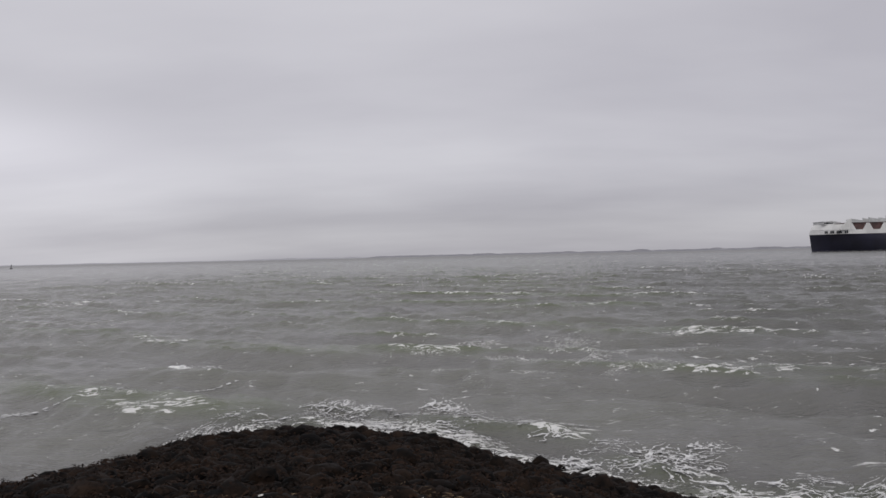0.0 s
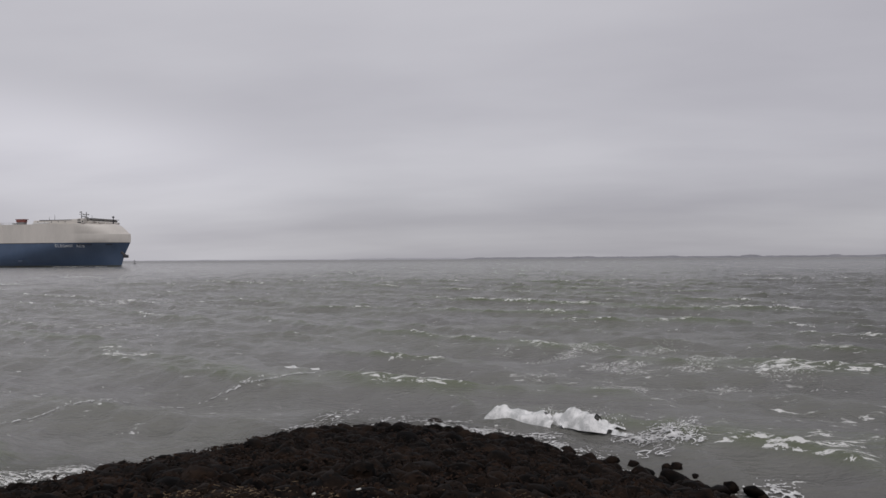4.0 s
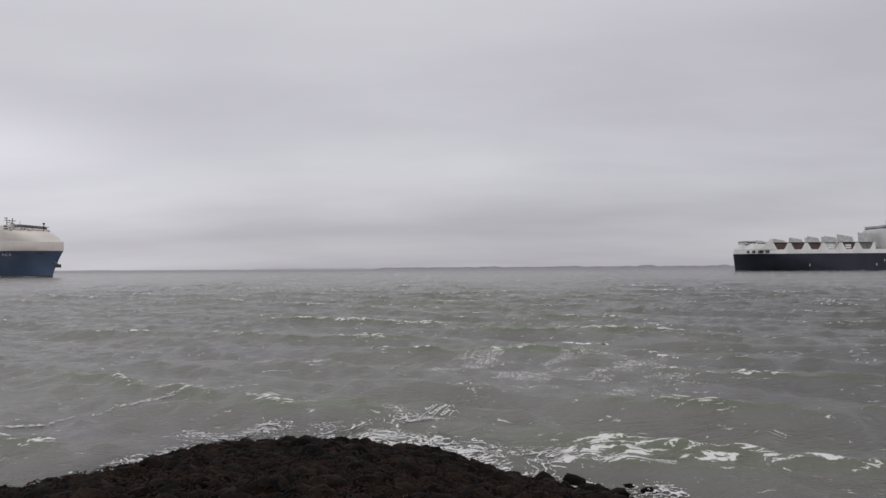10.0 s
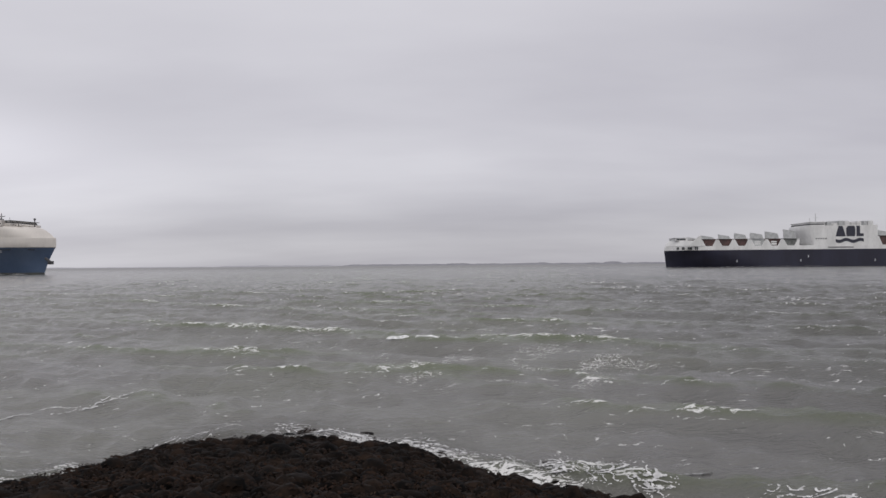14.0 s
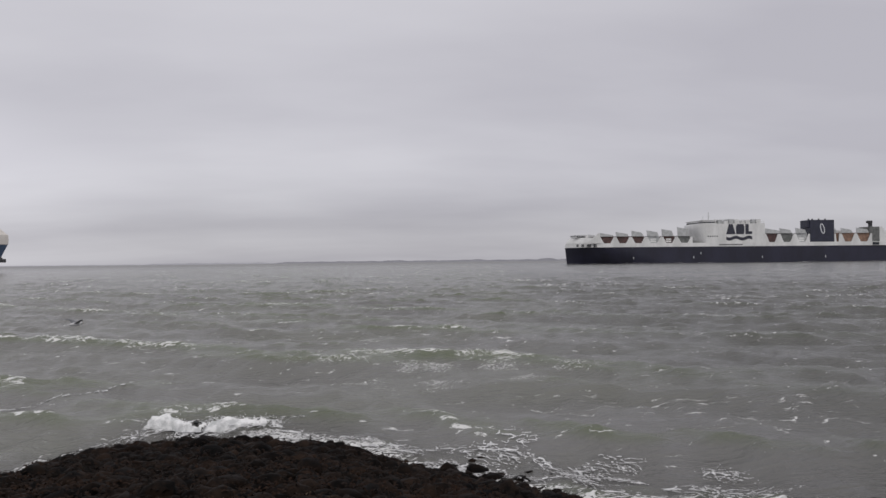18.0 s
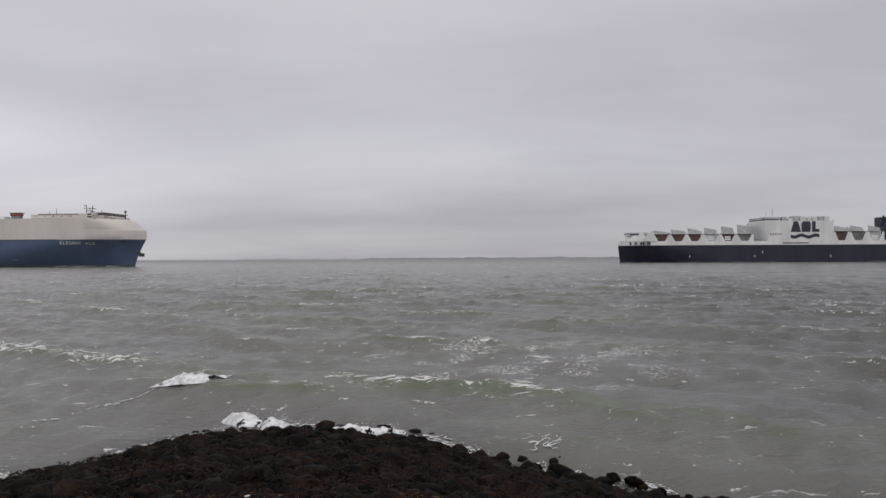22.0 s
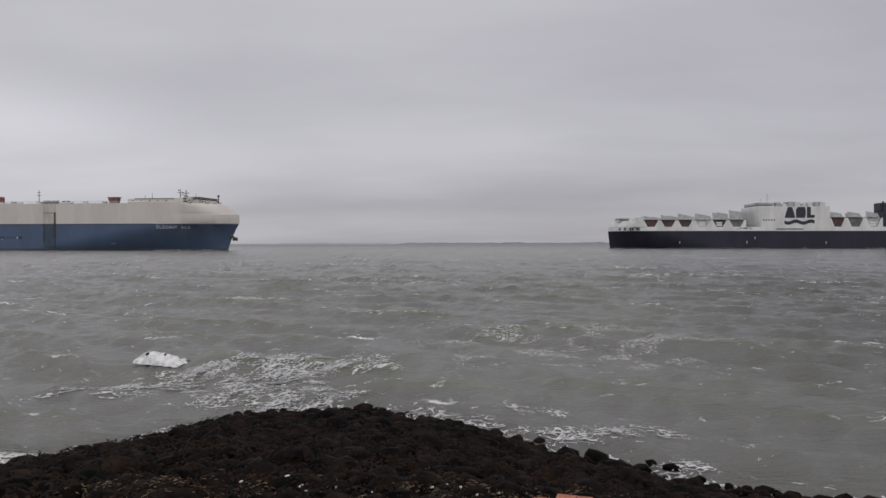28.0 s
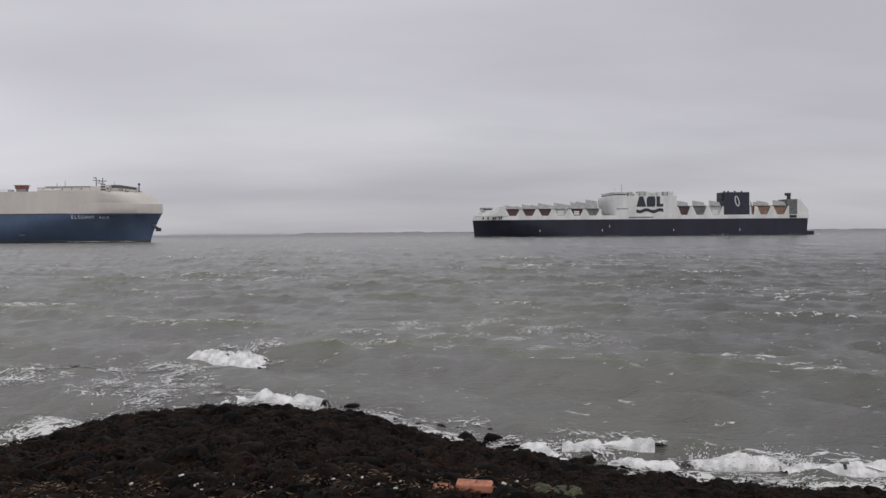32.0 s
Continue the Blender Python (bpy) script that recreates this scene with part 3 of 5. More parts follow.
def rock_places():
    rnd = random.Random(5)
    out = []
    y = 2.4
    while y < 24:
        step = 0.215 + 0.005 * y
        x = -22.0
        while x < 22:
            px, py = x + rnd.uniform(-0.09, 0.09), y + rnd.uniform(-0.09, 0.09)
            x += step
            yw = float(shore_y(px))
            beyond = py - yw - 0.55 * value(px, 3.0, 0.9, 2.0) - 0.3 * value(px, 9.0, 2.6, 5.0)
            if abs(px) > py * 1.05 + 3.5:
                continue
            if beyond > 1.7 or (beyond > 0.1 and rnd.random() < 0.30 + beyond * 0.38):
                continue
            if beyond > -1.2 and rnd.random() < 0.14 + 0.5 * value(px, py, 1.2, 6.0):
                continue
            size = rnd.uniform(0.11, 0.20) * (1.25 if beyond > -2.5 else 1.0)
            if rnd.random() < 0.06 and beyond < -2.5:
                size *= 1.45
            out.append((px, py, float(ground_z(px, py)) + size * rnd.uniform(0.05, 0.42), size, rnd.uniform(0, 6.28), rnd.uniform(-0.35, 0.35),
                        rnd.uniform(-0.35, 0.35)))
        y += step * 0.9
    # stones awash off the edge, thinning out
    for _ in range(430):
        px = rnd.uniform(-14.5, 10.5)
        o = rnd.random() ** 1.5 * (2.3 if px < -3 else 1.5)
        slope = (float(shore_y(px + 0.3)) - float(shore_y(px - 0.3))) / 0.6
        k = 1 / math.sqrt(1 + slope * slope)
        qx, qy = px - slope * k * o, float(shore_y(px)) + k * o
        size = rnd.uniform(0.09, 0.19)
        out.append((qx, qy, float(ground_z(qx, qy)) + size * rnd.uniform(0.25, 0.75), size, rnd.uniform(0, 6.28), rnd.uniform(-0.3, 0.3), rnd.uniform(-0.3, 0.3)))
    # lone stones off the head
    for px, py, s in ((-2.75, 17.9, 0.22), (-4.9, 17.0, 0.20), (2.6, 13.2, 0.22), (6.8, 10.8, 0.24)):
        out.append((px, py, -0.06, s, rnd.uniform(0, 6), 0.1, -0.1))
    return out


ROCKS = rock_places()
ROCK_MESHES = [rock_mesh(i) for i in range(10)]


def build_rocks():
    reve = thing("stone_revetment", "dark seaweed-covered stone revetment sloping into the sea", "revetment", kind="structure")
    near = sorted(range(len(ROCKS)), key=lambda i: ROCKS[i][1] + abs(ROCKS[i][0]) * 0.6)[:300]
    chosen = set(near)
    vs, fs, base = [], [], 0
    cache = []
    for me in ROCK_MESHES:
        v = np.array([p.co[:] for p in me.vertices])
        f = np.array([q.vertices[:] for q in me.polygons])
        cache.append((v, f))
    for i, (x, y, z, s, a, tx, ty) in enumerate(ROCKS):
        k = i * 7 % 10
        m = Matrix.LocRotScale((x, y, z), Euler((tx, ty, a)), (s, s, s))
        if i in chosen:
            ob = new("rock", ROCK_MESHES[k])
            ob.parent = reve
            ob.matrix_basis = m
            continue
        M = np.array(m)
        v, f = cache[k]
        vs.append(v @ M[:3, :3].T + M[:3, 3])
        fs.append(f + base)
        base += len(v)
    me = bpy.data.meshes.new("rocks")
    me.from_pydata(np.concatenate(vs).tolist(), [], np.concatenate(fs).tolist())
    me.materials.append(ROCK_FAR)
    me.shade_smooth()
    ob = new("rocks", me)
    ob.parent = reve
    tagged(ob, "wet stones overgrown with dark brown seaweed", kind="stuff")


def build_weed():
    """Short seaweed fronds all over the stones."""
    rnd = random.Random(9)
    vs, fs = [], []
    for x, y, z, s, a, tx, ty in ROCKS:
        for _ in range(0 if float(shore_y(x)) - y < 1.0 else 10 if y < 11 else 6):
            b, e = rnd.uniform(0, 6.28), rnd.uniform(0.12, 1.45)
            nx, ny, nz = math.cos(b) * math.cos(e), math.sin(b) * math.cos(e), math.sin(e)
            px, py, pz = x + nx * s * 0.98, y + ny * s * 0.92, z + nz * s * 0.68
            ln, wd, g = rnd.uniform(0.03, 0.085), rnd.uniform(0.008, 0.02), rnd.uniform(0, 6.28)
            c, d = math.cos(g), math.sin(g)
            k = len(vs)
            for j in range(3):
                q = j / 2
                w = wd * (1 - 0.5 * q * q)
                ox, oy = px + c * ln * q, py + d * ln * q
                oz = pz + 0.012 + 0.02 * math.sin(q * 2.6) - ln * 0.35 * q * q * (1 - nz)
                vs.append((ox - d * w, oy + c * w, oz))
                vs.append((ox + d * w, oy - c * w, oz + rnd.uniform(-0.008, 0.012)))
            for j in range(2):
                fs.append((k + 2 * j, k + 2 * j + 1, k + 2 * j + 3, k + 2 * j + 2))
    ob = new("seaweed", mesh_of("seaweed", vs, fs, WEED, True))
    tagged(ob, "brown bladder wrack fronds clinging to wet stones", "seaweed", kind="stuff")


build_rocks()
build_weed()


def surface_z(x, y):
    """Top of the stones at a place."""
    best = float(ground_z(x, y))
    for rx, ry, rz, s, *_ in ROCKS:
        d = math.hypot(x - rx, y - ry)
        if d < s:
            best = max(best, rz + s * 0.66 * math.sqrt(1 - (d / s) ** 2))
    return best


def build_wrack():
    """Straw and reed flotsam along the tide line."""
    rnd = random.Random(21)
    vs, fs = [], []
    for _ in range(950):
        x = rnd.uniform(-3.4, 1.7)
        y = 6.3 + 0.12 * x + rnd.gauss(0, 0.34)
        if y < 5.2 or rnd.random() > 0.35 + 0.65 * (value(x, y, 1.1, 3.0) > -0.05):
            continue
        z = surface_z(x, y) + rnd.uniform(0.0, 0.05)
        a, ln, w = rnd.uniform(0, 6.28), rnd.uniform(0.015, 0.06), rnd.uniform(0.001, 0.0026)
        c, d, t = math.cos(a), math.sin(a), rnd.uniform(-0.35, 0.35)
        k = len(vs)
        for q in (0, 1):
            ox, oy, oz = x + c * ln * (q - 0.5), y + d * ln * (q - 0.5), z + t * ln * (q - 0.5)
            vs += [(ox - d * w, oy + c * w, oz), (ox + d * w, oy - c * w, oz), (ox, oy, oz + w * 1.6)]
        fs += [(k, k + 1, k + 4, k + 3), (k + 1, k + 2, k + 5, k + 4), (k + 2, k, k + 3, k + 5), (k, k + 2, k + 1), (k + 3, k + 4, k + 5)]
    tagged(new("flotsam", mesh_of("flotsam", vs, fs, STRAW)), "dry straw and reed flotsam on dark stones", "flotsam", kind="stuff")


def build_litter():
    """Bleached shells and scraps, and two pieces of brick."""
    def chip(name, x, y, sx, sy, sz, turn, tilt, mat, label, category, group="", lift=-0.012):
        bm = bmesh.new()
        box(bm, -sx / 2, sx / 2, -sy / 2, sy / 2, 0, sz, min(sx, sy, sz) * 0.22)
        for v in bm.verts:
            v.co += Vector((noise.noise(v.co * 23 + Vector((x, y, 0))), noise.noise(v.co * 19 + Vector((y, x, 3))), 0)) * min(sx, sy, sz) * 0.12
        me = bpy.data.meshes.new(name)
        bm.to_mesh(me)
        bm.free()
        me.materials.append(mat)
        ob = new(name, me)
        ob.matrix_world = pose(x, y, max(surface_z(x + i * sx * 0.4, y + j * sy * 0.4) for i in (-1, 0, 1) for j in (-1, 0, 1)) + lift, tilt, tilt * 0.5, turn)
        return tagged(ob, label, category, group)

    chip("brick", 0.62, 6.66, 0.17, 0.15, 0.07, 10, 2, BRICK, "broken half of a terracotta brick lying on flotsam", "brick", lift=-0.085)
    chip("brick", 0.885, 6.50, 0.33, 0.15, 0.07, -14, 2, BRICK, "weathered whole terracotta brick lying on flotsam", "brick", lift=-0.085)
    rnd = random.Random(4)
    spots = [(0.25, 6.75, 0.16, 0.05), (-1.56, 6.42, 0.09, 0.07), (2.15, 10.7, 0.09, 0.06), (0.16, 6.1, 0.06, 0.04), (1.12, 6.3, 0.07, 0.04), (-0.13, 6.75, 0.06, 0.035),
             (-1.72, 6.6, 0.07, 0.05), (-0.38, 6.45, 0.06, 0.04), (-1.45, 6.2, 0.06, 0.03), (-0.47, 6.3, 0.05, 0.03), (0.02, 6.35, 0.05, 0.03), (-0.9, 6.35, 0.05, 0.03),
             (1.35, 6.9, 0.06, 0.03), (-0.25, 6.55, 0.04, 0.03), (-1.25, 6.5, 0.05, 0.025), (-2.1, 6.45, 0.05, 0.04), (0.38, 6.3, 0.05, 0.03)]
    for x, y, a, b in spots:
        chip("shell", x, y, a * 0.62, b * 0.62, 0.012, rnd.uniform(0, 180), rnd.uniform(-15, 15), LITTER, "bleached white shell scrap among dark stones", "shell",
             "shell scraps on the tide line")


def build_moss():
    """Low cushions of green algae between the stones."""
    rnd = random.Random(14)
    for x, y, r in ((1.85, 7.0, 0.2), (1.6, 6.9, 0.13), (-0.75, 5.5, 0.12), (-1.7, 5.6, 0.12)):
        bm = bmesh.new()
        bmesh.ops.create_icosphere(bm, subdivisions=3, radius=1.0)
        for v in bm.verts:
            v.co *= 1 + 0.25 * noise.noise(v.co * 2 + Vector((x, y, 0))) + 0.12 * noise.noise(v.co * 7)
            v.co = Vector((v.co.x * r, v.co.y * r * 0.8, v.co.z * r * 0.35))
        me = bpy.data.meshes.new("algae_cushion")
        bm.to_mesh(me)
        bm.free()
        me.materials.append(MOSS)
        me.shade_smooth()
        ob = new("algae_cushion", me)
        ob.matrix_world = pose(x, y, surface_z(x, y), 0, 0, rnd.uniform(0, 180))
        tagged(ob, "low cushion of green algae on dark stones", "algae", "algae cushions on the revetment")


build_wrack()
build_litter()
build_moss()


# ---------------------------------------------------------------- sea
DRIFT = (-0.85, -1.9)   # metres a second: the waves run in on the shore


def wave_set():
    rnd = random.Random(12)
    out = []
    for lam, amp, n, spread in ((13.0, 0.060, 6, 11), (7.5, 0.070, 8, 15), (4.8, 0.048, 9, 20), (3.0, 0.030, 11, 26), (1.9, 0.024, 13, 36), (1.15, 0.016, 13, 50)):
        for _ in range(n):
            l = lam * rnd.uniform(0.78, 1.28)
            a = math.atan2(DRIFT[1], DRIFT[0]) + radians(rnd.gauss(0, spread))
            k = 2 * math.pi / l
            out.append((k * math.cos(a), k * math.sin(a), amp * rnd.uniform(0.6, 1.3) / math.sqrt(n) * 1.9, rnd.uniform(0, 6.283), k))
    return out


WAVES = wave_set()


def graded(lo, hi, step, growth, far_lo, far_hi):
    """Even steps from lo to hi, then ever longer ones out to the far ends."""
    mid = list(np.arange(lo, hi, step))
    s, v, right = step, mid[-1], []
    while v < far_hi:
        s *= 1 + growth
        v += s
        right.append(v)
    s, v, left = step, lo, []
    while v > far_lo:
        s *= 1 + growth
        v -= s
        left.append(v)
    return np.array(left[::-1] + mid + right)


def build_sea():
    xs = graded(-44, 72, 0.23, 0.022, -3600, 3600)
    ys = graded(6, 118, 0.23, 0.035, -30, 4950)
    X, Y = np.meshgrid(xs, ys)
    far = np.hypot(X, Y)
    calm = np.clip(1.5 - far / 3000, 0.3, 1.0)
    Z, DX, DY = np.zeros_like(X), np.zeros_like(X), np.zeros_like(X)
    stepx = np.gradient(xs)[None, :]
    for kx, ky, a, p, k in WAVES:
        keep = np.clip(2.2 - stepx * k * 0.55, 0, 1)
        c, s = np.cos(kx * X + ky * Y + p), np.sin(kx * X + ky * Y + p)
        Z += a * c * keep
        DX -= 0.95 * a * kx / k * s * keep
        DY -= 0.95 * a * ky / k * s * keep
    sd = float(Z[:, 60:-60].std())
    gate = np.zeros_like(X)
    rnd = random.Random(3)
    for _ in range(12):
        l, a = rnd.uniform(2.6, 16), rnd.uniform(0, 6.28)
        gate += np.cos(2 * math.pi / l * (X * math.cos(a) + Y * math.sin(a)) + rnd.uniform(0, 6.28))
    crest = np.clip((Z / sd - 1.75 + 0.22 * gate) / 1.2, 0, 1) * (far < 900)
    verts = np.stack([X + DX * (far < 500), Y + DY * (far < 500), Z * calm], -1).reshape(-1, 3)
    nx, ny = len(xs), len(ys)
    i, j = np.meshgrid(np.arange(nx - 1), np.arange(ny - 1))
    a = (j * nx + i).ravel()
    loops = np.stack([a, a + 1, a + 1 + nx, a + nx], -1).ravel()
    me = bpy.data.meshes.new("water")
    me.vertices.add(len(verts))
    me.vertices.foreach_set("co", verts.astype(np.float32).ravel())
    me.loops.add(len(loops))
    me.loops.foreach_set("vertex_index", loops.astype(np.int32))
    me.polygons.add(len(a))
    me.polygons.foreach_set("loop_start", (np.arange(len(a)) * 4).astype(np.int32))
    me.update()
    me.validate()
    at = me.attributes.new("foam", "FLOAT", "POINT")
    at.data.foreach_set("value", crest.astype(np.float32).ravel())
    me.materials.append(WATER)
    me.shade_smooth()
    return tagged(new("water", me), "choppy grey-green estuary water with scattered whitecaps", "sea", kind="structure")


SEA = build_sea()


# ---------------------------------------------------------------- foam
def lace_mesh(name, length, width, seed, thin, cell=0.021):
    """Spent foam: a net of threads, closed in the middle of the patch and broken up towards its rim."""
    n, m = int(length / cell), int(width / cell)
    height = {}

    def corner(i, j):
        if (i, j) not in height:
            x, y = i * cell - length / 2, j * cell - width / 2
            height[i, j] = (len(height), x, y, 0.014 * noise.noise(Vector((x * 5, y * 5, seed))))
        return height[i, j][0]

    faces = []
    for j in range(m):
        for i in range(n):
            x, y = (i + 0.5) * cell - length / 2, (j + 0.5) * cell - width / 2
            u, v = 2 * x / length, 2 * y / width
            bend = 0.16 * noise.noise(Vector((x * 2.2, y * 2.2, seed + 8)))
            w = 1 - abs(u) ** 2.2 - abs(v) ** 2.0 + 0.75 * noise.noise(Vector((x * 1.9, y * 2.3, seed + 3)))
            net = abs(noise.noise(Vector(((x + bend) * 4.2, (y + bend) * 6.4, seed))))
            grain = noise.noise(Vector((x * 15, y * 19, seed + 5)))
            if min(w, 1.0) * 0.8 - net * 8.0 + grain * 0.60 > thin:
                faces.append((corner(i, j), corner(i + 1, j), corner(i + 1, j + 1), corner(i, j + 1)))
    return mesh_of(name, [q[1:] for q in height.values()], faces, LACY, True)


def froth_mesh(length, width, rise, seed):
    """Tumbling white water: a lumpy roll, steep in front, running out behind into torn froth."""
    cell = 0.055
    n, m = max(8, int(length / cell)), max(8, int(width * 1.6 / cell))
    verts, keep = [], []
    for j in range(m + 1):
        v = j / m
        for i in range(n + 1):
            u = 2 * i / n - 1
            x = u * length / 2
            end = max(0.0, 1 - abs(u) ** 3.0) * (0.75 + 0.7 * noise.noise(Vector((x * 0.7, seed, 2))))
            bow = 0.16 * math.sin(x * 1.3 + seed) + 0.10 * noise.noise(Vector((x * 1.7, seed, 6)))
            roll = (v / 0.22) ** 0.6 if v < 0.22 else max(0.0, 1 - ((v - 0.22) / 0.78)) ** 1.7
            lump = noise.noise(Vector((x * 3.0, v * width * 4, seed))) + 0.6 * noise.noise(Vector((x * 8, v * width * 9, seed + 1)))
            z = rise * max(0.0, end) * roll * (1.0 + 0.7 * lump) + 0.02 * lump - 0.10 * (1 - min(1.0, max(0.0, end) * roll * 2.2))
            verts.append((x + 0.05 * lump, v * width * 1.6 - width * 0.5 + bow, z))
            body = end * (1.15 - 1.05 * v) + 0.70 * noise.noise(Vector((x * 2.2, v * width * 3.2, seed + 4))) + 0.60 * noise.noise(Vector((x * 8, v * width * 10, seed + 7)))
            keep.append(body > (0.16 if rise > 0.25 else 0.36))
    faces = []
    for j in range(m):
        for i in range(n):
            q = (j * (n + 1) + i, j * (n + 1) + i + 1, (j + 1) * (n + 1) + i + 1, (j + 1) * (n + 1) + i)
            if sum(keep[k] for k in q) >= 3:
                faces.append(q)
    me = mesh_of("froth", verts, faces, FROTH, True)
    return me


def spray_mesh(length, height, count, seed):
    """Drops and clots of water thrown up along a line."""
    rnd = random.Random(seed)
    vs, fs = [], []
    peaks = [(rnd.uniform(-0.48, 0.48) * length, rnd.uniform(0.2, 1.0)) for _ in range(max(4, int(length * 2.6)))]
    for _ in range(count):
        c, h = rnd.choice(peaks)
        x, y = c + rnd.gauss(0, 0.12), rnd.gauss(0, 0.12)
        z = height * h * abs(rnd.random() ** 1.9)
        r = rnd.uniform(0.004, 0.016) * (1.3 - z / height)
        k = len(vs)
        vs += [(x - r, y, z), (x + r, y, z), (x, y - r, z), (x, y + r, z), (x, y, z - r * 1.2), (x, y, z + r * 1.5)]
        for a, b in ((0, 2), (2, 1), (1, 3), (3, 0)):
            fs += [(k + a, k + b, k + 5), (k + b, k + a, k + 4)]
    return mesh_of("spray", vs, fs, SPRAY, True)


MOVERS = []     # (object, rows)


LACE, THREADS, SHEETS = [], [], []


def water_top(x, y, t):
    """Height of the choppy surface over places x, y at times t."""
    u, v = x - DRIFT[0] * t, y - DRIFT[1] * t
    qx, qy = u, v
    for step in range(4):
        z, dx, dy = 0.0, 0.0, 0.0
        for kx, ky, a, p, k in WAVES:
            ang = kx * qx + ky * qy + p
            s = np.sin(ang)
            z = z + a * np.cos(ang)
            dx = dx - 0.95 * a * kx / k * s
            dy = dy - 0.95 * a * ky / k * s
        qx, qy = u - dx, v - dy
    return z


def foam_rows(cx, cy, turn, t_up, t_down, surge, away, seed, drift=(0.0, 0.0)):
    """A scrap of foam rides the water: it shows between two moments, and goes under before and after them."""
    rnd = random.Random(seed)
    ph, per = rnd.uniform(0, 6.28), rnd.uniform(3.2, 4.6)
    lo, hi = max(0.0, t_up), min(32.0, t_down)
    hi = max(hi, lo + 0.5)
    T = np.arange(lo, hi + 0.01, 0.25 if hi - lo < 9 else 0.5)
    T = np.minimum(np.round(T * 4) / 4, 32.0)
    T = np.unique(T)
    s = surge * np.sin(6.283 * T / per + ph)
    X, Y = cx + away[0] * s + drift[0] * (T - t_up), cy + away[1] * s + drift[1] * (T - t_up)
    R, F, S = water_top(X + 0.25, Y, T), water_top(X, Y + 0.22, T), water_top(X - 0.25, Y - 0.22, T)
    Z = (R + F + S) / 3 + 0.03 + rnd.uniform(0.0, 0.015)
    GX, GY = (R - (F + S) / 2) / 0.375, (F - (R + S) / 2) / 0.33
    rows = []
    for t, x, y, z, gx, gy in zip(T.tolist(), X.tolist(), Y.tolist(), Z.tolist(), GX.tolist(), GY.tolist()):
        m = Vector((0, 0, 1)).rotation_difference(Vector((-gx, -gy, 1))).to_matrix().to_4x4()
        rows.append((t, Matrix.Translation((x, y, z)) @ m @ Matrix.Rotation(radians(turn), 4, "Z")))
    sunk = pose(cx, cy, -0.75, 0, 0, turn)
    first, last = rows[0][0], rows[-1][0]
    head = [(t, sunk) for t in (0.0, first - 1.2, first - 0.6) if 0 <= t < first]
    tail = [(t, sunk) for t in (last + 0.7, last + 1.3, 32.0) if last < t <= 32]
    return head + rows + tail


def scrap(shape, name, owner, rows):
    ob = tagged(new(name, shape), kind="stuff")
    ob.parent = owner
    MOVERS.append((ob, rows))


def make_shapes():
    for i in range(12):
        LACE.append(lace_mesh("foam_clump", 0.95 + 0.14 * (i % 4), 0.65 + 0.12 * (i % 3), i * 3.3 + 1, 0.14))
    for i in range(8):
        SHEETS.append(lace_mesh("foam_clump", 1.0 + 0.14 * (i % 3), 0.75 + 0.12 * (i % 2), i * 4.7 + 2, 0.02))
    for i in range(6):
        THREADS.append(lace_mesh("foam_streak", 0.85, 0.16, i * 5.1 + 2, -0.15, 0.022))


def shore_foam():
    rnd = random.Random(31)
    n = 0
    for x0 in np.arange(-12.5, 12.5, 2.5):
        owner = thing("foam_patch", "white lacy sea foam washing against dark shore stones", "foam", "foam along the shore")
        for x in np.arange(x0, x0 + 2.4, 0.34):
            front = math.exp(-((float(x) - 2.5) / 6.0) ** 2)
            for ring in range(2):
                if rnd.random() > (0.20 + 0.60 * front, 0.04 + 0.36 * front)[ring]:
                    continue
                px = float(x) + rnd.uniform(-0.2, 0.2)
                slope = (float(shore_y(px + 0.4)) - float(shore_y(px - 0.4))) / 0.8
                a = math.atan(slope)
                out = 0.45 + 0.75 * ring + rnd.uniform(-0.3, 0.3)
                away = (-math.sin(a), math.cos(a))
                n += 1
                scrap(rnd.choice(LACE), "foam_clump", owner,
                      foam_rows(px + away[0] * out, float(shore_y(px)) + away[1] * out, math.degrees(a) + rnd.uniform(-25, 25), 0, 32, rnd.uniform(0.1, 0.3), away, n))


def foam_line():
    """The long thread of froth that drifts off the head of the revetment."""
    rnd = random.Random(8)
    line = [(-15.6, 15.2), (-13.4, 17.4), (-11.8, 19.2), (-10.2, 20.8), (-8.7, 22.6), (-7.2, 24.6)]
    owner = thing("foam_thread", "long thin broken thread of white foam on grey water", "foam")
    k = 0
    for (x0, y0), (x1, y1) in zip(line, line[1:]):
        turn = math.degrees(math.atan2(y1 - y0, x1 - x0))
        for q in np.arange(0.06, 1.0, 0.12):
            k += 1
            if rnd.random() < 0.15:
                continue
            cx, cy = x0 + (x1 - x0) * float(q) + rnd.uniform(-0.06, 0.06), y0 + (y1 - y0) * float(q) + rnd.uniform(-0.08, 0.08)
            scrap(rnd.choice(THREADS), "foam_streak", owner, foam_rows(cx, cy, turn + rnd.uniform(-14, 14), 0, 32, 0.05, (1, 0), 400 + k))


